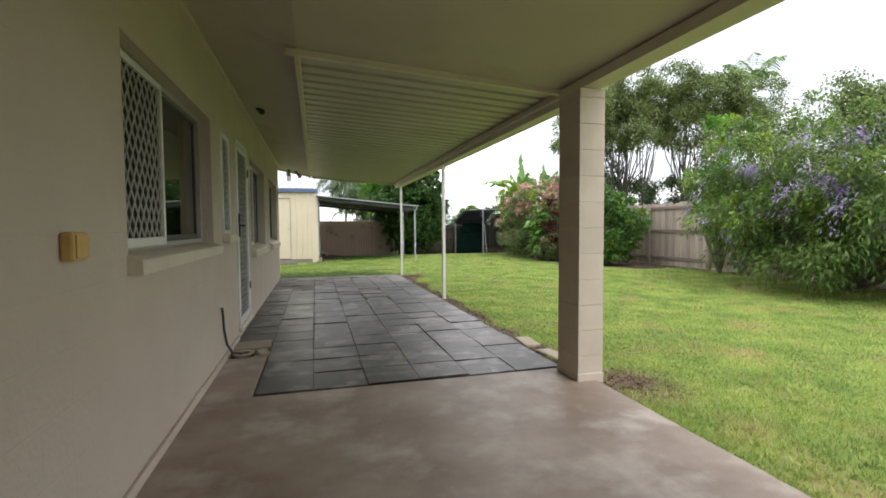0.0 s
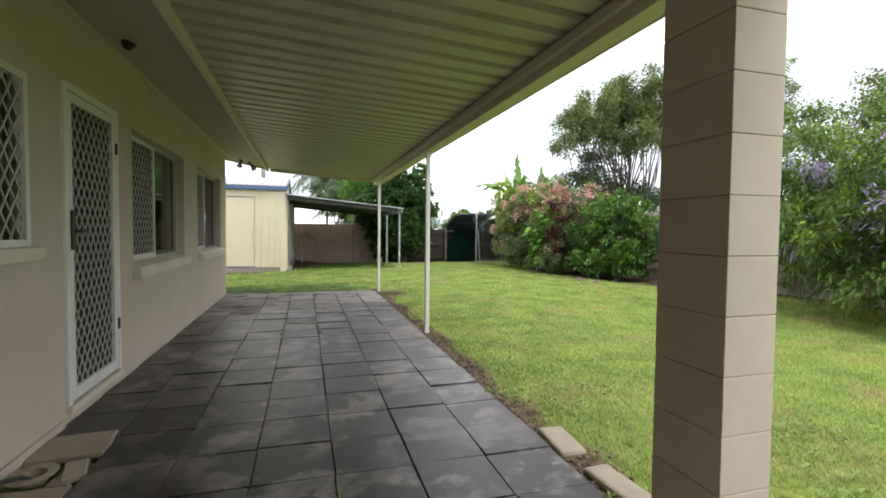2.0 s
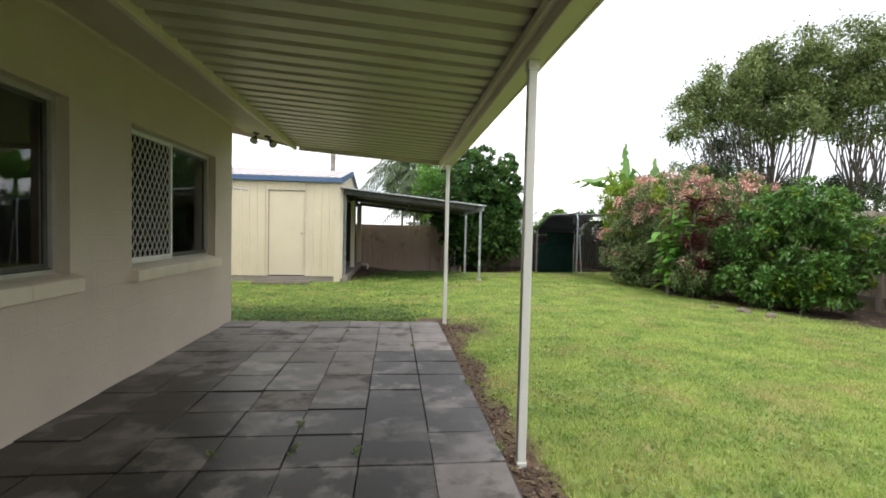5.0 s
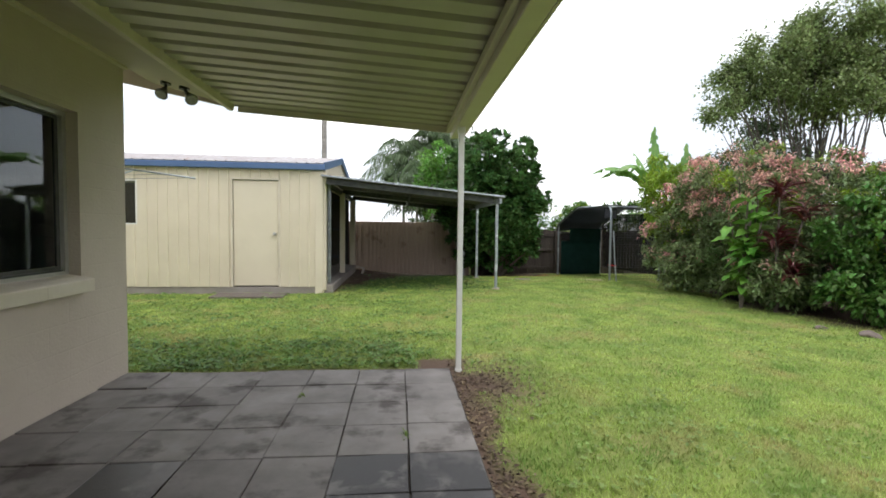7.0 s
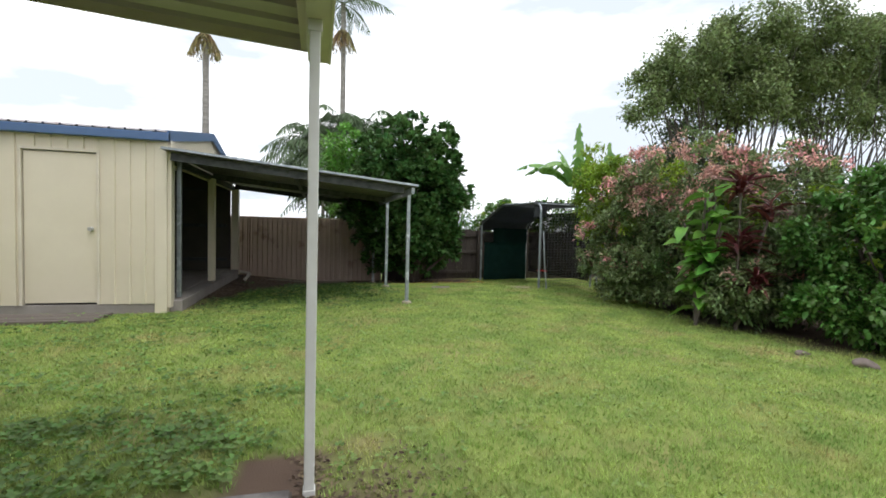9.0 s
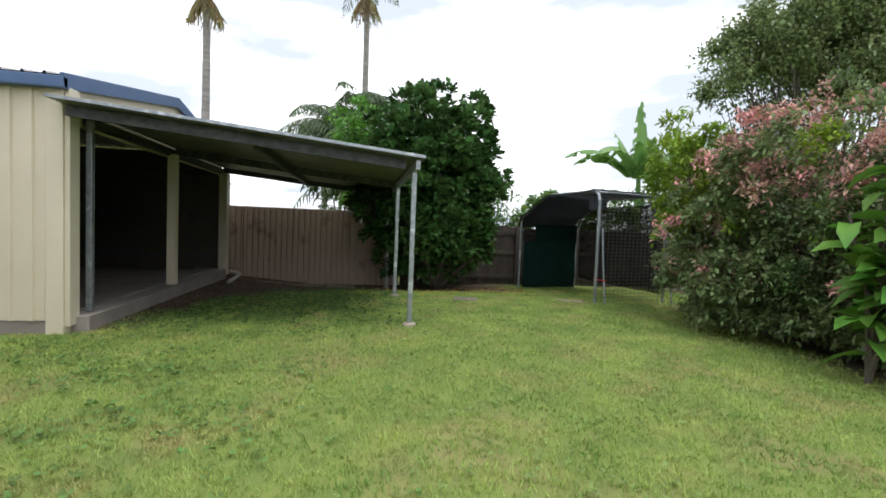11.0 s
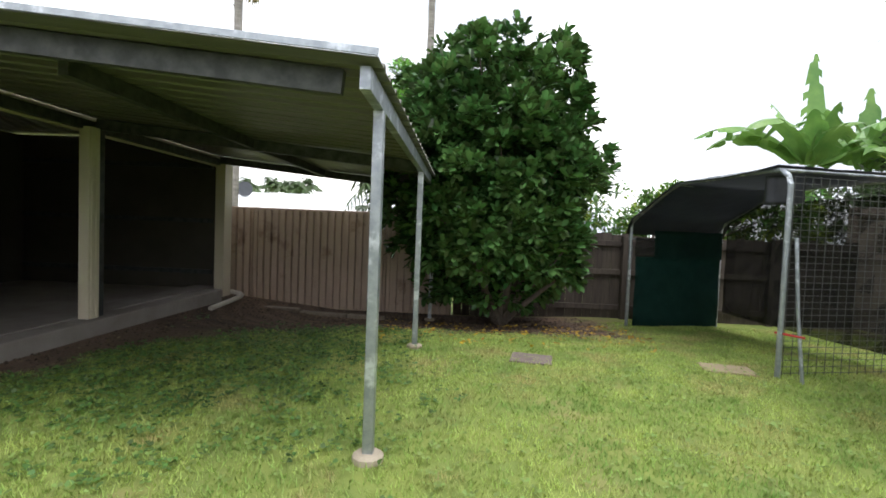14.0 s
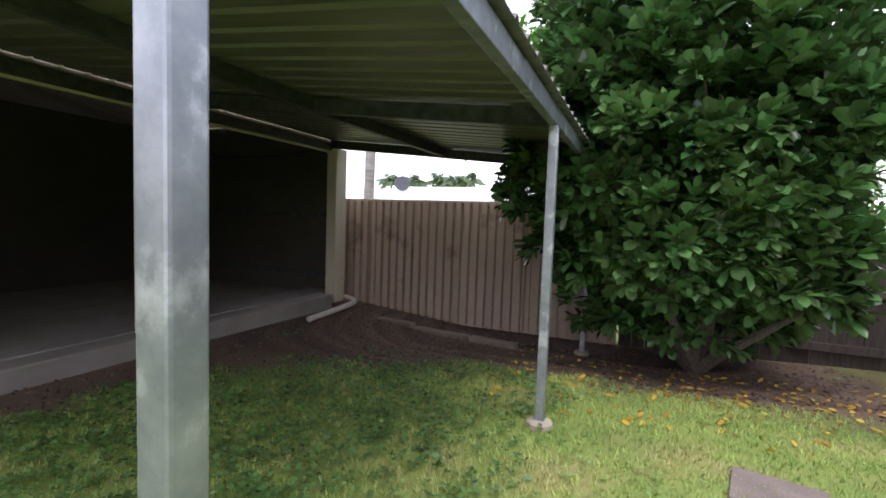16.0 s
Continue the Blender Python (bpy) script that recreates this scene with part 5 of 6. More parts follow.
shrub("green_bush", "dense fresh green rounded bush beside the timber fence", "bush", (9.2, 13.7, -0.06),
      [((9.3, 13.4, 1.75), (0.80, 0.78, 0.75)), ((9.6, 12.75, 1.25), (0.58, 0.58, 0.60)), ((8.75, 14.15, 1.15), (0.68, 0.70, 0.66)), ((9.3, 13.9, 1.65), (0.55, 0.5, 0.55)), ((9.2, 13.0, 0.75), (0.75, 0.75, 0.55)), ((8.6, 13.7, 0.42), (0.72, 0.8, 0.42)), ((9.1, 12.9, 0.40), (0.55, 0.55, 0.38))],
      M_L_GREEN, 470, 12, 0.10, 0.055, 0.9, 0.04, 41, sub=0.19, sub_per=9, fill=0.35, extra=(("lime_foliage", M_L_LIME, 0.07, 0.12, 0.06, 0.2, "yellow-green tips"),))
shrub("duranta_bush", "huge arching bush with soft leaves and mauve flower sprays", "shrub", (9.7, 6.6, -0.06),
      [((9.5, 6.7, 1.75), (1.75, 1.9, 1.95)), ((8.7, 7.8, 1.25), (1.0, 1.1, 1.2)), ((9.3, 4.9, 1.6), (1.6, 1.7, 1.75)), ((8.3, 6.2, 0.95), (0.9, 1.2, 1.0)), ((9.3, 8.3, 2.1), (1.3, 1.2, 1.6)), ((9.9, 3.0, 1.5), (1.4, 1.5, 1.6))],
      M_L_DURANTA, 300, 13, 0.105, 0.038, 0.8, 0.07, 51, sub=0.34, fill=0.25, extra=(("flower_spray", M_L_PURPLE, 0.13, 0.08, 0.032, 1.0, "mauve flower sprays"), ("lime_foliage", M_L_LIME, 0.13, 0.10, 0.035, 1.2, "yellow-green tips")), droop=0.35, up=0.15)
shrub("yellow_leaf_shrub", "tall thin shrub with yellow-green leaves by the fence", "shrub", (10.2, 9.9, -0.06),
      [((10.0, 9.75, 2.95), (0.55, 0.55, 1.0)), ((10.1, 10.2, 2.1), (0.6, 0.6, 0.8)), ((9.9, 9.3, 1.6), (0.6, 0.6, 0.9))], M_L_BRIGHT, 420, 10, 0.13, 0.06, 0.9, 0.06, 56, extra=(("lime_foliage", M_L_LIME, 0.35, 0.13, 0.06, 1.6, "yellow-green tips"),))
shrub("fence_creeper", "mid-green bushes leaning over the rear fence", "bush", (7.0, 23.8, -0.3),
      [((6.6, 24.0, 1.7), (1.2, 0.7, 1.2)), ((8.2, 24.2, 1.5), (1.2, 0.7, 0.9)), ((9.8, 23.9, 1.6), (1.3, 0.7, 0.8))], M_L_GREEN, 240, 10, 0.13, 0.06, 0.9, 0.06, 58, extra=(("lime_foliage", M_L_LIME, 0.25, 0.12, 0.055, 0.8, "yellow-green tips"),))


def tall_tree(label, base, crowns, stems, mat, seed, clumps=300, per=24, leaf=0.19):
    """Splayed bare stems under an uneven crown of many leaf clumps with gaps of sky."""
    t = thing("tall_tree", label, "tree", base, group="tall trees behind the side fence")
    P_all, D_all = [], []
    r = np.random.default_rng(seed)
    for i, (c, rad) in enumerate(crowns):
        P, D = clumped(int(clumps * rad[0] * rad[1] / 60) + 5, c, [0.88 * v for v in rad], 0.55, 13, seed + i, low=-0.7, depth=0.32)
        P = P + np.array([noise.noise_vector(Vector(p) * 0.9) for p in P]) * 0.35
        P_all.append(P)
        D_all.append(D)
        foot = np.array((c[0] * 0.35 + base[0] * 0.65, c[1] * 0.35 + base[1] * 0.65, base[2]))
        b = bmesh.new()
        knee = foot + (np.array(c) - foot) * np.array([0.3, 0.3, 0.38]) + r.normal(size=3) * 0.2
        tube(b, [foot, (foot + knee) / 2 + r.normal(size=3) * 0.1, knee], [0.095, 0.075, 0.055], 7)
        limbs(b, knee, [P[k] for k in r.choice(len(P), stems, replace=False)], 0.042, 0.010, 0.5, seed + i)
        part("trunk", b, M_BARK_PALE, t)
    P, D = np.concatenate(P_all), unit(np.concatenate(D_all) + np.array([0, 0, 0.2]))
    PP, DD = rosettes(P, D, per, 1.2, 0.20, seed + 9)
    leaves("crown", PP, DD, leaf * r.uniform(0.6, 1.2, len(PP)), leaf * 0.48 * r.uniform(0.7, 1.2, len(PP)), mat, t, simple=True)
    return t


tall_tree("tall multi-stemmed tree with an airy olive-green crown", (19.0, 25.5, -0.2), [((17.0, 25.5, 7.8), (2.0, 1.8, 1.5)), ((19.5, 25.5, 8.8), (2.5, 2.2, 1.8)), ((18.2, 25.6, 8.4), (1.5, 1.5, 1.3)), ((20.9, 25.6, 8.7), (1.7, 1.5, 1.6)), ((15.6, 25.5, 7.3), (1.1, 1.2, 0.9)), ((14.8, 25.4, 6.1), (0.6, 0.8, 0.35)), ((18.0, 25.0, 6.5), (1.9, 1.5, 0.6))], 9, M_L_TALL, 101)
tall_tree("tall multi-stemmed tree with an airy olive-green crown", (23.5, 25.5, -0.2), [((23.9, 25.6, 9.3), (1.7, 1.5, 1.7)), ((22.3, 25.5, 9.0), (2.8, 2.2, 2.1)), ((25.4, 25.2, 9.2), (2.7, 2.3, 2.2)), ((28.3, 25.0, 9.0), (2.4, 2.3, 2.2)), ((22.8, 25.0, 6.8), (2.2, 1.5, 0.7)), ((27.0, 24.5, 6.6), (2.2, 1.5, 0.8))], 9, M_L_TALL, 111)
tall_tree("broad olive-green tree behind the side fence", (21.0, 13.5, -0.2), [((21.0, 14.2, 5.0), (2.2, 2.2, 1.7)), ((20.5, 10.8, 4.6), (2.8, 2.6, 1.7)), ((20.0, 7.2, 4.2), (2.8, 2.8, 1.8)), ((17.5, 12.8, 2.3), (1.6, 2.0, 1.2))], 7, M_L_TALL, 121)
tall_tree("low dense dark trees behind the side fence", (18.5, 26.0, -0.2), [((17.1, 26.4, 4.6), (1.5, 1.2, 1.5)), ((16.4, 26.2, 3.3), (1.8, 1.4, 1.6)), ((19.5, 26.5, 3.0), (2.2, 1.4, 1.4)), ((23.0, 26.0, 3.0), (2.4, 1.6, 1.4)), ((14.7, 25.6, 2.4), (1.5, 1.2, 1.3)), ((12.6, 25.2, 1.8), (1.4, 0.9, 1.2)), ((20.5, 19.8, 1.9), (2.2, 1.6, 1.2))], 4, M_L_DARK, 131, 300)


def frond(P, D, L, base, az, el, length, drop, n, leaflet, width, r):
    """Leaflets along both sides of one arched palm frond; returns its rib's points."""
    h = np.array([math.cos(az), math.sin(az), 0.0])
    rib = []
    for k in range(n + 1):
        f = k / n
        p = np.array(base) + h * length * (f * math.cos(el)) + np.array([0, 0, 1.0]) * (length * f * math.sin(el) - drop * length * f * f)
        rib.append(p)
    for k in range(2, n + 1):
        d = unit((rib[k] - rib[k - 1])[None])[0]
        s = np.cross(d, [0, 0, 1.0])
        s /= np.linalg.norm(s) + 1e-9
        size = leaflet * math.sin(math.pi * min(1, 0.18 + 0.8 * k / n))
        for sg in (-1, 1):
            P.append(rib[k])
            D.append(d * 0.65 + s * sg * 0.9 - np.array([0, 0, 0.35 + 0.2 * r.uniform()]))
            L.append(size * r.uniform(0.85, 1.15))
    return rib


def palm(name, label, base, top, r0, r1, fronds, length, leaflet, width, mat, seed, drop=0.55, el=(0.1, 1.1), n=22, lean=0.2, dry=0, group=""):
    t = thing(name, label, "palm", base, group=group)
    r = np.random.default_rng(seed)
    base, top = np.array(base, float), np.array(top, float)
    if r0:
        b = bmesh.new()
        m = 14
        pts, rad = [], []
        for k in range(m + 1):
            f = k / m
            pts.append(base + (top - base) * f + np.array([math.sin(f * 3) * lean * 0.3, 0, 0]))
            rad.append(r0 + (r1 - r0) * f + (0.006 if k % 2 else 0))
        pts[-1] = top
        tube(b, pts, rad, 10)
        part("trunk", b, M_PALMTRUNK, t)
    for k in range(fronds):
        P, D, L, ribs_bm = [], [], [], bmesh.new()
        az = 2 * math.pi * (k + r.uniform(-0.3, 0.3)) / fronds
        rb = frond(P, D, L, top, az, r.uniform(*el), length * r.uniform(0.8, 1.1), drop * r.uniform(0.8, 1.2), n, leaflet, width, r)
        tube(ribs_bm, [rb[i] for i in range(0, n + 1, 3)], [0.022 * (1 - 0.8 * i / n) for i in range(0, n + 1, 3)], 5)
        one = leaves("frond", np.array(P), np.array(D), np.array(L), width, mat, t, fold=0.1, droop=0.25)
        part("frond_rib", ribs_bm, mat, one)
    if dry:
        P, D, L = [], [], []
        for k in range(dry):
            az = 2 * math.pi * (k + r.uniform(-0.4, 0.4)) / dry
            frond(P, D, L, top - np.array([0, 0, 0.95]), az, 0.1, length * 0.24, 1.7, 12, leaflet * 0.8, width, r)
        leaves("dry_frond", np.array(P), np.array(D), np.array(L), width, M_L_PALMDRY, t, "hanging dry yellow fronds", fold=0.1, droop=0.4)
    return t


palm("palm_tree", "tall slender palm with a pale ringed trunk behind the shed", (-1.3, 25.6, -0.3), (-1.25, 25.6, 8.1), 0.12, 0.08, 9, 2.0, 0.5, 0.05, M_L_PALM, 201, dry=9, group="tall palms behind the fence")
palm("palm_tree", "tall slender palm with a pale ringed trunk behind the fence", (2.95, 28.0, -0.3), (3.0, 28.0, 9.7), 0.12, 0.085, 9, 2.2, 0.5, 0.05, M_L_PALM, 202, dry=9, group="tall palms behind the fence")
for k, (px, py, pz, s) in enumerate(((2.3, 27.4, 3.9, 203), (1.75, 28.4, 4.6, 204), (3.9, 28.2, 5.0, 205), (2.9, 27.8, 4.9, 206), (2.9, 26.4, 3.0, 207))):
    palm("feather_palm", "feathery arching grey-green palm behind the back fence", (px, py, -0.3), (px, py, pz), 0.07, 0.05, 16, 2.3, 0.65, 0.05, M_L_PALM, s, el=(0.0, 1.25), drop=0.75, group="feathery palms behind the back fence")
palm("feather_palm", "large light green palm behind the side fence", (29.6, 26.4, -0.2), (29.6, 26.4, 11.2), 0.16, 0.13, 9, 4.0, 0.95, 0.10, M_L_BANANA, 211, el=(0.4, 1.35), drop=0.45, group="palms behind the side fence")
for k, (px, py, pz) in enumerate(((-17.2, 60, 4.7), (-15.3, 62, 5.0), (-13.2, 61, 4.7), (-11.2, 60, 4.9), (-22.0, 64, 5.2))):
    palm("distant_palm", "small distant palm crown above the far roofs", (px, py, -0.5), (px, py, pz), 0.16, 0.12, 20, 1.9, 0.75, 0.14, M_L_PALM, 221 + k, n=14, el=(-0.1, 1.4), drop=0.6, group="distant palms")
palm("feather_palm", "arching palm frond beside the glossy tree", (3.0, 24.1, -0.3), (3.0, 24.1, 1.1), 0.06, 0.05, 8, 1.7, 0.4, 0.045, M_L_PALM, 231, el=(0.3, 1.1), group="feathery palms behind the back fence")


def banana_leaf(bm, base, az, el, length, width, drop, r):
    """A broad blade with a raised rib and a torn edge."""
    h = np.array([math.cos(az), math.sin(az), 0.0])
    s = np.array([-math.sin(az), math.cos(az), 0.0])
    n = 16
    prev = None
    for k in range(n + 1):
        f = k / n
        p = np.array(base) + h * length * f * math.cos(el) + np.array([0, 0, 1.0]) * (length * f * math.sin(el) - drop * length * f ** 2.2)
        w = width * 0.5 * (math.sin(math.pi * min(1.0, 0.08 + f * 0.9)) ** 0.6) if f > 0.12 else 0.02
        sag = np.array([0, 0, -1.0]) * w * 0.45
        row = [bm.verts.new(p - s * w * r.uniform(0.86, 1.06) + sag * r.uniform(0.7, 1.5)), bm.verts.new(p - s * w * 0.5 + sag * 0.2), bm.verts.new(p), bm.verts.new(p + s * w * 0.5 + sag * 0.2), bm.verts.new(p + s * w * r.uniform(0.86, 1.06) + sag * r.uniform(0.7, 1.5))]
        if prev:
            for i in range(4):
                if (i in (0, 3)) and r.uniform() < 0.30 and f > 0.25:
                    continue
                bm.faces.new((prev[i], prev[i + 1], row[i + 1], row[i]))
        prev = row


def banana(base, height, blades, seed):
    t = thing("banana_plant", "banana plant with broad torn bright green leaves", "banana plant", base, group="banana plants behind the fence")
    r = np.random.default_rng(seed)
    b = bmesh.new()
    tube(b, [base, (base[0] + 0.05, base[1], base[2] + height * 0.5), (base[0], base[1], base[2] + height)], [0.14, 0.12, 0.07], 10)
    part("stem", b, M_L_GREEN, t)
    for az, el, ln, w, dr in blades:
        b = bmesh.new()
        banana_leaf(b, (base[0], base[1], base[2] + height - 0.1), az, el, ln * (1.0 if dr < 0.1 else 1.3), w * (1.0 if dr < 0.1 else 0.85), dr, r)
        part("leaf", b, M_L_BANANA, t)
    return t


banana((11.85, 25.7, -0.3), 3.3, ((1.2, 1.50, 2.7, 0.46, 0.02), (2.9, 0.85, 2.8, 0.95, 0.55), (3.5, 0.95, 2.6, 0.95, 0.6), (2.5, 0.9, 2.6, 0.9, 0.6), (0.6, 1.0, 2.6, 0.95, 0.5), (5.9, 0.95, 2.5, 0.9, 0.55), (0.2, 0.8, 2.2, 0.75, 0.5), (4.6, 0.9, 1.9, 0.8, 0.5), (5.4, 0.6, 2.0, 0.7, 0.6), (2.2, 1.2, 1.9, 0.7, 0.25), (4.1, 1.2, 1.7, 0.7, 0.4), (5.0, 1.3, 1.6, 0.7, 0.3)), 301)
banana((13.6, 26.3, -0.3), 3.35, ((1.0, 1.40, 2.2, 0.5, 0.03), (3.2, 1.0, 2.5, 0.95, 0.5), (0.3, 1.0, 2.5, 0.95, 0.5), (2.8, 1.2, 2.4, 0.9, 0.4), (0.0, 1.2, 2.3, 0.9, 0.35), (2.4, 1.1, 2.0, 0.75, 0.3), (5.0, 0.8, 1.9, 0.8, 0.5), (4.0, 0.7, 1.9, 0.7, 0.55), (4.5, 1.1, 2.0, 0.8, 0.4)), 302)
banana((9.9, 25.4, -0.3), 1.9, ((3.4, 0.6, 1.9, 0.5, 0.5), (2.6, 0.9, 1.8, 0.5, 0.4), (0.2, 0.7, 1.8, 0.5, 0.5), (4.8, 0.7, 1.5, 0.5, 0.5)), 303)


def strap_plant(name, label, base, height, n, length, width, mat, seed, spread=0.7, stems=3, droop=0.3):
    t = thing(name, label, "plant", base)
    r = np.random.default_rng(seed)
    b = bmesh.new()
    P, D = [], []
    for k in range(stems):
        top = np.array(base) + np.array([r.uniform(-0.25, 0.25), r.uniform(-0.25, 0.25), height * r.uniform(0.65, 1.0)])
        tube(b, [base, (np.array(base) + top) / 2 + r.normal(size=3) * 0.03, top], [0.022, 0.018, 0.014], 6)
        for j in range(n):
            f = r.uniform(0.12, 1.0) ** 0.8
            a = r.uniform(0, 2 * math.pi)
            P.append(np.array(base) + (top - np.array(base)) * f)
            D.append(np.array([math.cos(a), math.sin(a), r.uniform(0.0, 1.3)]))
    part("stem", b, M_BARK, t)
    leaves("foliage", np.array(P), np.array(D), length * r.uniform(0.7, 1.15, len(P)), width, mat, t, droop=droop)
    return t


cordy = thing("cordyline", "cordyline with rosettes of long dark red strap leaves", "plant", (7.95, 14.85, -0.06))
r_c = np.random.default_rng(401)
cs, Pc, Dc = bmesh.new(), [], []
for hx, hy, hz, hn in ((7.98, 14.90, 2.05, 34), (8.20, 14.60, 1.70, 30), (7.80, 14.72, 1.25, 34), (7.95, 14.55, 0.75, 26)):
    tube(cs, [(7.95, 14.85, -0.06), ((7.95 + hx) / 2, (14.85 + hy) / 2, hz * 0.5), (hx, hy, hz)], [0.024, 0.02, 0.014], 6)
    for k in range(hn):
        a = r_c.uniform(0, 2 * math.pi)
        Pc.append((hx + r_c.normal() * 0.02, hy + r_c.normal() * 0.02, hz - r_c.uniform(0, 0.22)))
        Dc.append((math.cos(a), math.sin(a), r_c.uniform(0.1, 2.2)))
part("stem", cs, M_BARK, cordy)
leaves("foliage", np.array(Pc), np.array(Dc), 0.42 * r_c.uniform(0.7, 1.15, len(Pc)), 0.065, M_L_RED, cordy, droop=0.3)
strap_plant("broadleaf_plant", "garden plant with large fresh green leaves", (7.6, 15.2, -0.06), 2.1, 17, 0.36, 0.19, M_L_BRIGHT, 402, stems=8)

# ---- pavers ----
pav_r = random.Random(5)
tilted = {}
PX0 = -0.82
for i in range(7):
    for j in range(20):
        xa, ya = PX0 + 0.415 * i, 3.70 + 0.41 * j
        if i == 0 and ya < 5.3:
            continue
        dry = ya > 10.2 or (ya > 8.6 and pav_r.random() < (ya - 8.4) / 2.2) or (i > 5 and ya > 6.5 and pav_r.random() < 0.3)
        key = (pav_r.randrange(6), dry)
        if i == 0:
            x_w = 0.378
            key = (key, "wall")
        else:
            x_w = 0.409
        if key not in tilted:
            b = boxed(-x_w / 2, x_w / 2, -0.2025, 0.2025, -0.04, 0.0, 0.004)
            for v in b.verts:
                v.co.z += (v.co.x * pav_r.uniform(-0.012, 0.012) + v.co.y * pav_r.uniform(-0.012, 0.012))
            me = bpy.data.meshes.new("paver")
            b.to_mesh(me)
            b.free()
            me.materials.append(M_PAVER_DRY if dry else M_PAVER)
            tilted[key] = me
        ob = new("paver", tilted[key])
        ob.parent = bed
        right = xa + 0.41
        ob.location = (right - x_w / 2 - 0.002 + pav_r.uniform(-0.004, 0.004), ya + 0.205 + pav_r.uniform(-0.003, 0.003), pav_r.uniform(-0.005, 0.004))
        ob.rotation_euler = (pav_r.uniform(-0.008, 0.008), pav_r.uniform(-0.008, 0.008), pav_r.uniform(-0.012, 0.012))
tan = [((-0.60, 5.24), 0.36, 0.32, 0.10), ((-0.47, 4.93), 0.10, 0.20, 0.3)]
for (cx, cy), w, d, rot in tan:
    p_ = thing("loose_paver", "sandy concrete paver piece beside the drain", "paver", (cx, cy, 0))
    b = boxed(cx - w / 2, cx + w / 2, cy - d / 2, cy + d / 2, -0.03, 0.012, 0.006)
    bmesh.ops.rotate(b, cent=(cx, cy, 0), matrix=Matrix.Rotation(rot, 3, "Z"), verts=b.verts)
    part("slab", b, M_PAVER_TAN, p_)
for cx, cy, w, d, rot in ((2.22, 4.05, 0.16, 0.42, 0.08), (2.20, 4.60, 0.17, 0.36, -0.1)):
    p_ = thing("edging_stone", "sandy stone piece along the paver edge", "edging", (cx, cy, 0), group="edging stones along the pavers")
    b = boxed(cx - w / 2, cx + w / 2, cy - d / 2, cy + d / 2, -0.06, 0.004, 0.02)
    bmesh.ops.rotate(b, cent=(cx, cy, 0), matrix=Matrix.Rotation(rot, 3, "Z"), verts=b.verts)
    part("stone", b, M_PAVER_TAN, p_)


# ---- grass and litter ----
def scatter(n, x0, x1, y0, y1, want, seed):
    r = np.random.default_rng(seed)
    x, y = r.uniform(x0, x1, n), r.uniform(y0, y1, n)
    keep = [k for k in range(n) if r.uniform() < want(x[k], y[k])]
    x, y = x[keep], y[keep]
    z = np.array([rise(a, c) for a, c in zip(x, y)])
    return np.stack([x, y, z], axis=1), r


def lawn_want(x, y):
    if x < 2.19 and y < 12.0:
        return 0.0
    if x < 0.3 and y > 17.05 or y > 22.9 or x > 10.7:
        return 0.0
    return max(0.0, 1 - 1.15 * bare(x, y))


def blades(name, label, n, x0, x1, y0, y1, height, width, seed):
    P, r = scatter(n, x0, x1, y0, y1, lawn_want, seed)
    k = 3
    P = np.repeat(P, k, axis=0) + np.concatenate([r.normal(size=(len(P) * k, 2)) * 0.012, np.zeros((len(P) * k, 1))], axis=1)
    m = len(P)
    a = r.uniform(0, 2 * math.pi, m)
    lean = r.uniform(0.2, 1.2, m)
    h = height * r.uniform(0.5, 1.25, m)
    s = np.stack([np.cos(a), np.sin(a), np.zeros(m)], axis=1)
    d = np.stack([-np.sin(a) * lean, np.cos(a) * lean, np.ones(m)], axis=1) * h[:, None]
    w = width * r.uniform(0.7, 1.3, m)[:, None]
    V = np.stack([P - s * w / 2, P + s * w / 2, P + d], axis=1).reshape(-1, 3)
    F = np.arange(m * 3).reshape(-1, 3)
    tagged(tri_mesh(name, V, F, M_GRASS), label, "grass", kind="stuff")


blades("grass", "short mown lawn grass blades beside the patio", 130000, 2.1, 7.2, -1.5, 11.95, 0.032, 0.0065, 601)
blades("grass", "short mown lawn grass blades in the yard", 170000, -6.0, 7.2, 11.95, 22.5, 0.033, 0.007, 602)
blades("grass", "short mown lawn grass blades by the side fence", 60000, 7.2, 10.7, -1.5, 22.5, 0.036, 0.008, 603)


def litter(name, label, n, x0, x1, y0, y1, want, size, mat, seed):
    P, r = scatter(n, x0, x1, y0, y1, want, seed)
    P[:, 2] += 0.012
    D = np.stack([r.normal(size=len(P)), r.normal(size=len(P)), r.normal(size=len(P)) * 0.15], axis=1)
    tagged(leaves(name, P, D, size * r.uniform(0.5, 1.3, len(P)), size * 0.45, mat, fold=0.15, droop=0.0), label, "leaf litter", kind="stuff")


litter("leaf_litter", "dry brown leaf litter along the paver edge", 14000, 2.08, 3.1, 2.8, 12.4, lambda x, y: bare(x, y) ** 1.5 * 0.9, 0.038, M_L_LITTER, 611)
litter("leaf_litter", "dry brown leaf litter under the shrubs", 5000, 7.0, 10.7, 2.0, 20.0, lambda x, y: bare(x, y) * 0.5, 0.07, M_L_LITTER, 612)
litter("leaf_litter", "dry brown leaf litter on the bare soil", 5000, 0.3, 6.5, 18.0, 22.9, lambda x, y: bare(x, y) * 0.7, 0.04, M_L_LITTER, 613)
litter("fallen_leaves", "yellow fallen leaves under the glossy tree", 800, 3.0, 6.6, 20.0, 22.0, lambda x, y: 0.5 * min(1.0, max(0.1, (y - 19.8) / 1.0)), 0.08, M_L_FALLEN, 614)


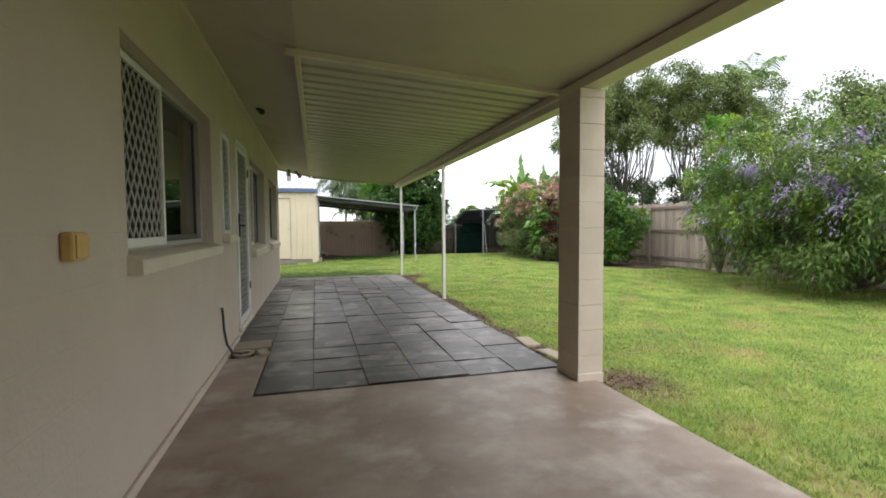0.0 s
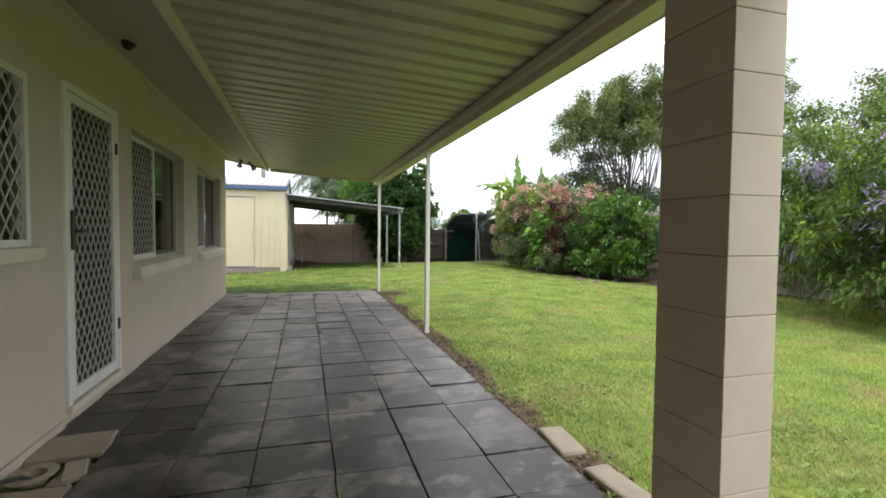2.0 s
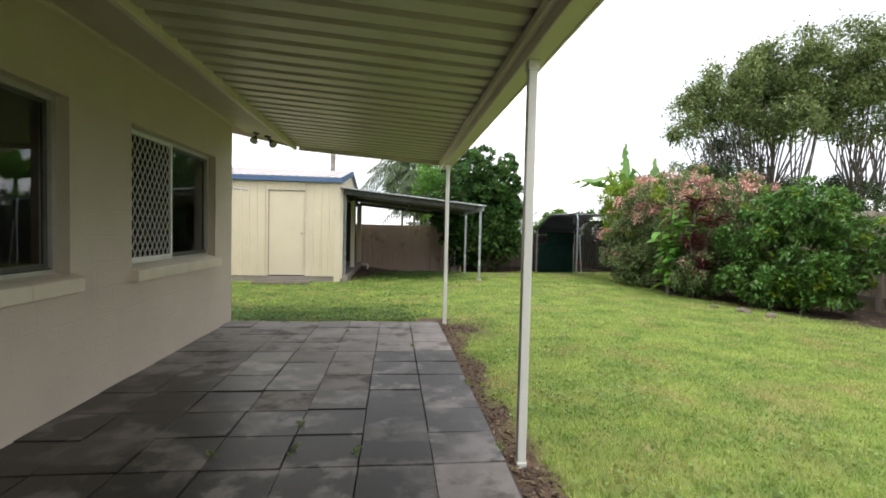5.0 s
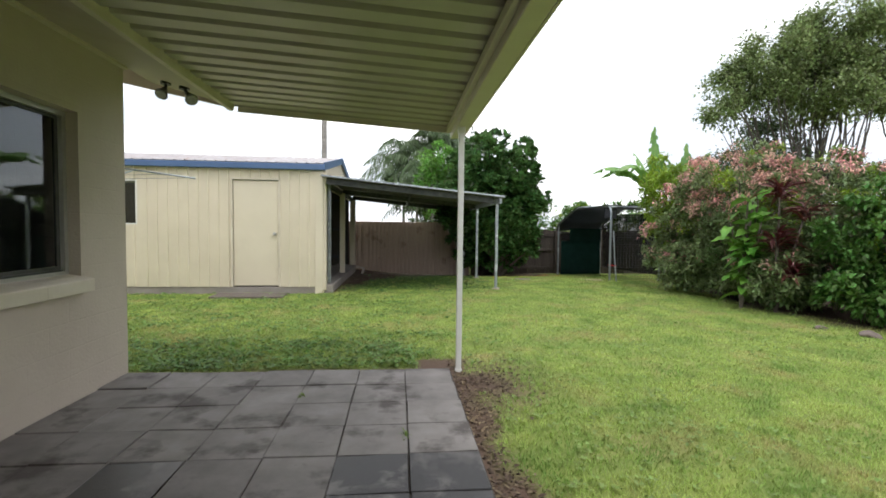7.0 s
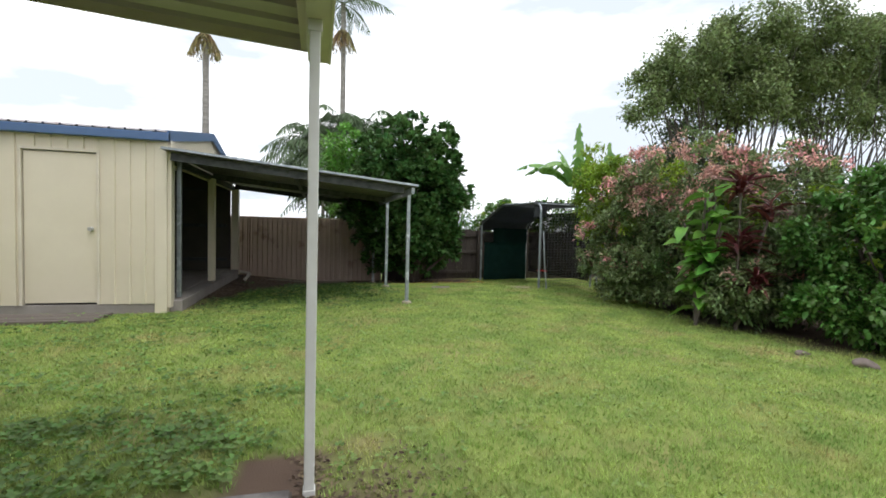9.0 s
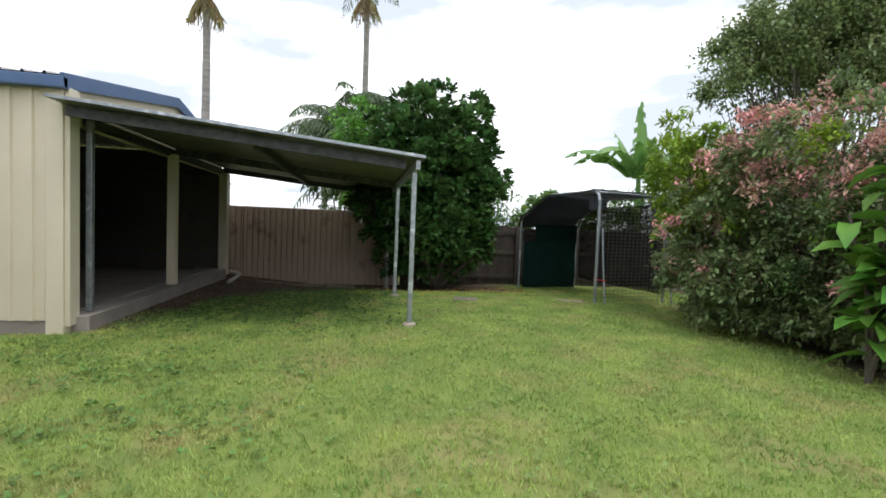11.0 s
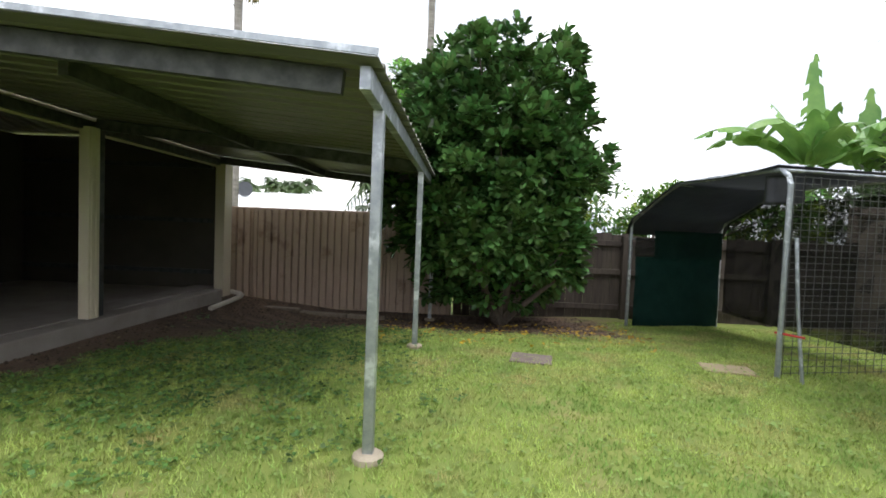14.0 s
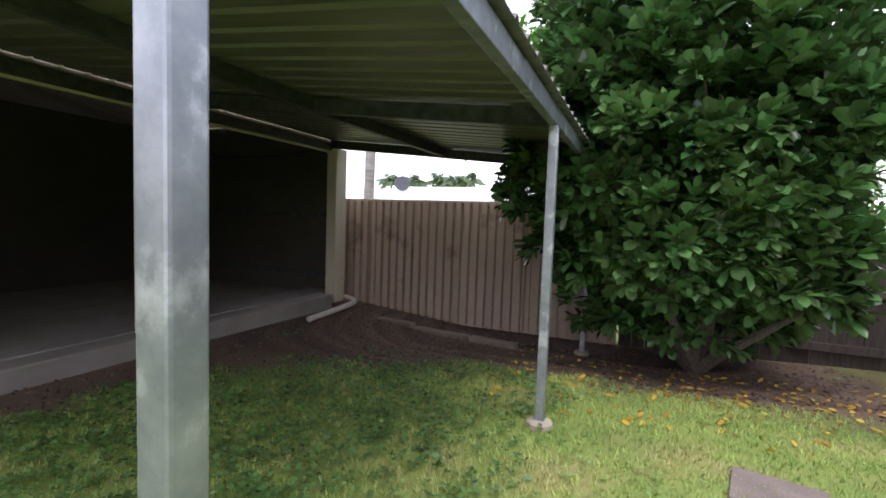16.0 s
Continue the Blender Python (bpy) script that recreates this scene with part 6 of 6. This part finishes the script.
def clover(name, label, n, x0, x1, y0, y1, want, mat, seed, size=0.024):
    """Low three-leaved weeds lying nearly flat over the lawn."""
    P, r = scatter(n, x0, x1, y0, y1, want, seed)
    P[:, 2] += r.uniform(0.015, 0.045, len(P))
    PP = np.repeat(P, 3, axis=0)
    a = np.repeat(r.uniform(0, 2 * math.pi, len(P)), 3) + np.tile([0.0, 2.1, 4.2], len(P))
    D = np.stack([np.cos(a), np.sin(a), r.uniform(-0.1, 0.5, len(a))], axis=1)
    s = size * r.uniform(0.6, 1.3, len(a))
    tagged(leaves(name, PP, D, s, s * 0.85, mat, fold=0.1, droop=0.0, belly=(0.35, 0.7, 0.75, 1.0)), label, "weeds", kind="stuff")


# Clover spread over the carport's shade; its leaf colour carries that shade too.
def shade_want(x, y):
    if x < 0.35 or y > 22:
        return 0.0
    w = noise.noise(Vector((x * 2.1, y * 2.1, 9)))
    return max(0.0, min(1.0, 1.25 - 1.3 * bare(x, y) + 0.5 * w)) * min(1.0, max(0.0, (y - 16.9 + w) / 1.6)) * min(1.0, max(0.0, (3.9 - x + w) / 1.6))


M_CLOVER_SHADED = leaf_mat("shade_toned_clover_leaf", (0.120, 0.215, 0.050), (0.070, 0.140, 0.034), 0.4, 0.5, 0.25)
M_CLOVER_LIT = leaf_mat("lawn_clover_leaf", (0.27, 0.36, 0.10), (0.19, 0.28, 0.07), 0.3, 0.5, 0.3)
clover("clover", "green clover weeds by the carport, leaves coloured darker for shade", 9500, 0.4, 4.4, 16.4, 21.0, shade_want, M_CLOVER_SHADED, 701, 0.03)
M_LUSH = leaf_mat("lush_weed_leaf", (0.200, 0.315, 0.075), (0.120, 0.220, 0.050), 0.4, 0.5, 0.3)


def lush_want(x, y):
    w = noise.noise(Vector((x * 1.6, y * 2.2, 14)))
    near = min(1.0, max(0.0, (13.6 - y + 0.9 * w) / 0.9)) * min(1.0, max(0.0, (2.1 - x + w) / 0.8))
    side = 0.22 * min(1.0, max(0.0, (3.2 - x + w) / 2.0)) * max(0.0, 0.5 + 1.6 * w)
    return lawn_want(x, y) * max(near * (0.75 + 0.5 * w), side)


clover("clover", "lush dark green weeds in the ground behind the pavers", 26000, -5.0, 3.6, 11.98, 17.0, lush_want, M_LUSH, 705, 0.034)
clover("clover", "clover weeds growing through the lawn", 11000, -3.0, 8.0, 11.9, 19.5, lambda x, y: lawn_want(x, y) * max(0.0, 0.35 + 1.2 * noise.noise(Vector((x * 1.3, y * 1.3, 5)))), M_CLOVER_LIT, 702)
clover("clover", "clover weeds at the patio edge", 5000, 2.15, 4.5, 3.0, 12.2, lambda x, y: lawn_want(x, y) * max(0.0, 0.3 + 1.2 * noise.noise(Vector((x * 1.3, y * 1.3, 5)))), M_CLOVER_LIT, 703)

# stones edging the shrub bed
for k, (sx, sy, ss) in enumerate(((7.8, 13.1, 0.11), (7.98, 12.7, 0.08), (7.6, 13.6, 0.07))):
    st = bmesh.new()
    bmesh.ops.create_icosphere(st, subdivisions=3, radius=ss)
    for v in st.verts:
        q = noise.noise(v.co * 9 + Vector((k * 3.1, 0, 0)))
        v.co = Vector((v.co.x * (1.15 + q * 0.5), v.co.y * (0.95 + q * 0.4), v.co.z * (0.62 + q * 0.4))) + Vector((sx, sy, rise(sx, sy) + ss * 0.22))
    s_ = part("garden_rock", st, M_LID, smooth=True)
    tagged(s_, "rough brown garden rock edging the shrub bed", "rock", group="rocks along the shrub bed")


# weeds in the paver joints
r_w = np.random.default_rng(801)
for k in range(12):
    wx = (-0.405 + 0.415 * r_w.integers(1, 7)) + r_w.normal() * 0.01
    wy = 3.9 + 0.41 * r_w.integers(0, 19) + r_w.normal() * 0.02
    m = 26
    Pw = np.stack([wx + r_w.normal(size=m) * 0.012, wy + r_w.normal(size=m) * 0.035, np.full(m, -0.015)], axis=1)
    Dw = np.stack([r_w.normal(size=m) * 0.6, r_w.normal(size=m) * 0.6, np.ones(m)], axis=1)
    tagged(leaves("joint_weed", Pw, Dw, 0.05 * r_w.uniform(0.4, 1.2, m), 0.010, M_CLOVER_LIT), "small green weed growing in a paver joint", "weed", group="weeds in the paver joints", kind="stuff")

# clods on the bare soil
def clods(name, label, n, x0, x1, y0, y1, want, size, mat, seed):
    P, r = scatter(n, x0, x1, y0, y1, want, seed)
    m = len(P)
    s = (size * r.uniform(0.3, 1.3, m))[:, None]
    corners = np.array([(1, 0, 0), (-1, 0, 0), (0, 1, 0), (0, -1, 0), (0, 0, 0.8), (0, 0, -0.8)])
    V = (P[:, None, :] + (corners[None] * r.uniform(0.6, 1.4, (m, 6, 3)) + r.normal(size=(m, 6, 3)) * 0.2) * s[:, None, :]).reshape(-1, 3)
    base = (np.arange(m) * 6)[:, None]
    F = np.concatenate([base + np.array(f)[None] for f in ((0, 2, 4), (2, 1, 4), (1, 3, 4), (3, 0, 4), (2, 0, 5), (1, 2, 5), (3, 1, 5), (0, 3, 5))], axis=0)
    tagged(tri_mesh(name, V, F, mat), label, "soil", kind="stuff")


M_CLOD = material("dark_soil_clod", (0.115, 0.080, 0.056), 0.95, second=(0.045, 0.031, 0.023), scale=9, vary=0.4, island=True)
clods("soil_clods", "crumbly dark soil under the carport", 9000, 0.27, 6.3, 17.3, 22.9, lambda x, y: bare(x, y) ** 1.5, 0.016, M_CLOD, 811)
clods("soil_clods", "crumbly soil along the paver edge", 3500, 2.1, 2.9, 2.9, 12.3, lambda x, y: bare(x, y) ** 1.5, 0.012, M_CLOD, 812)
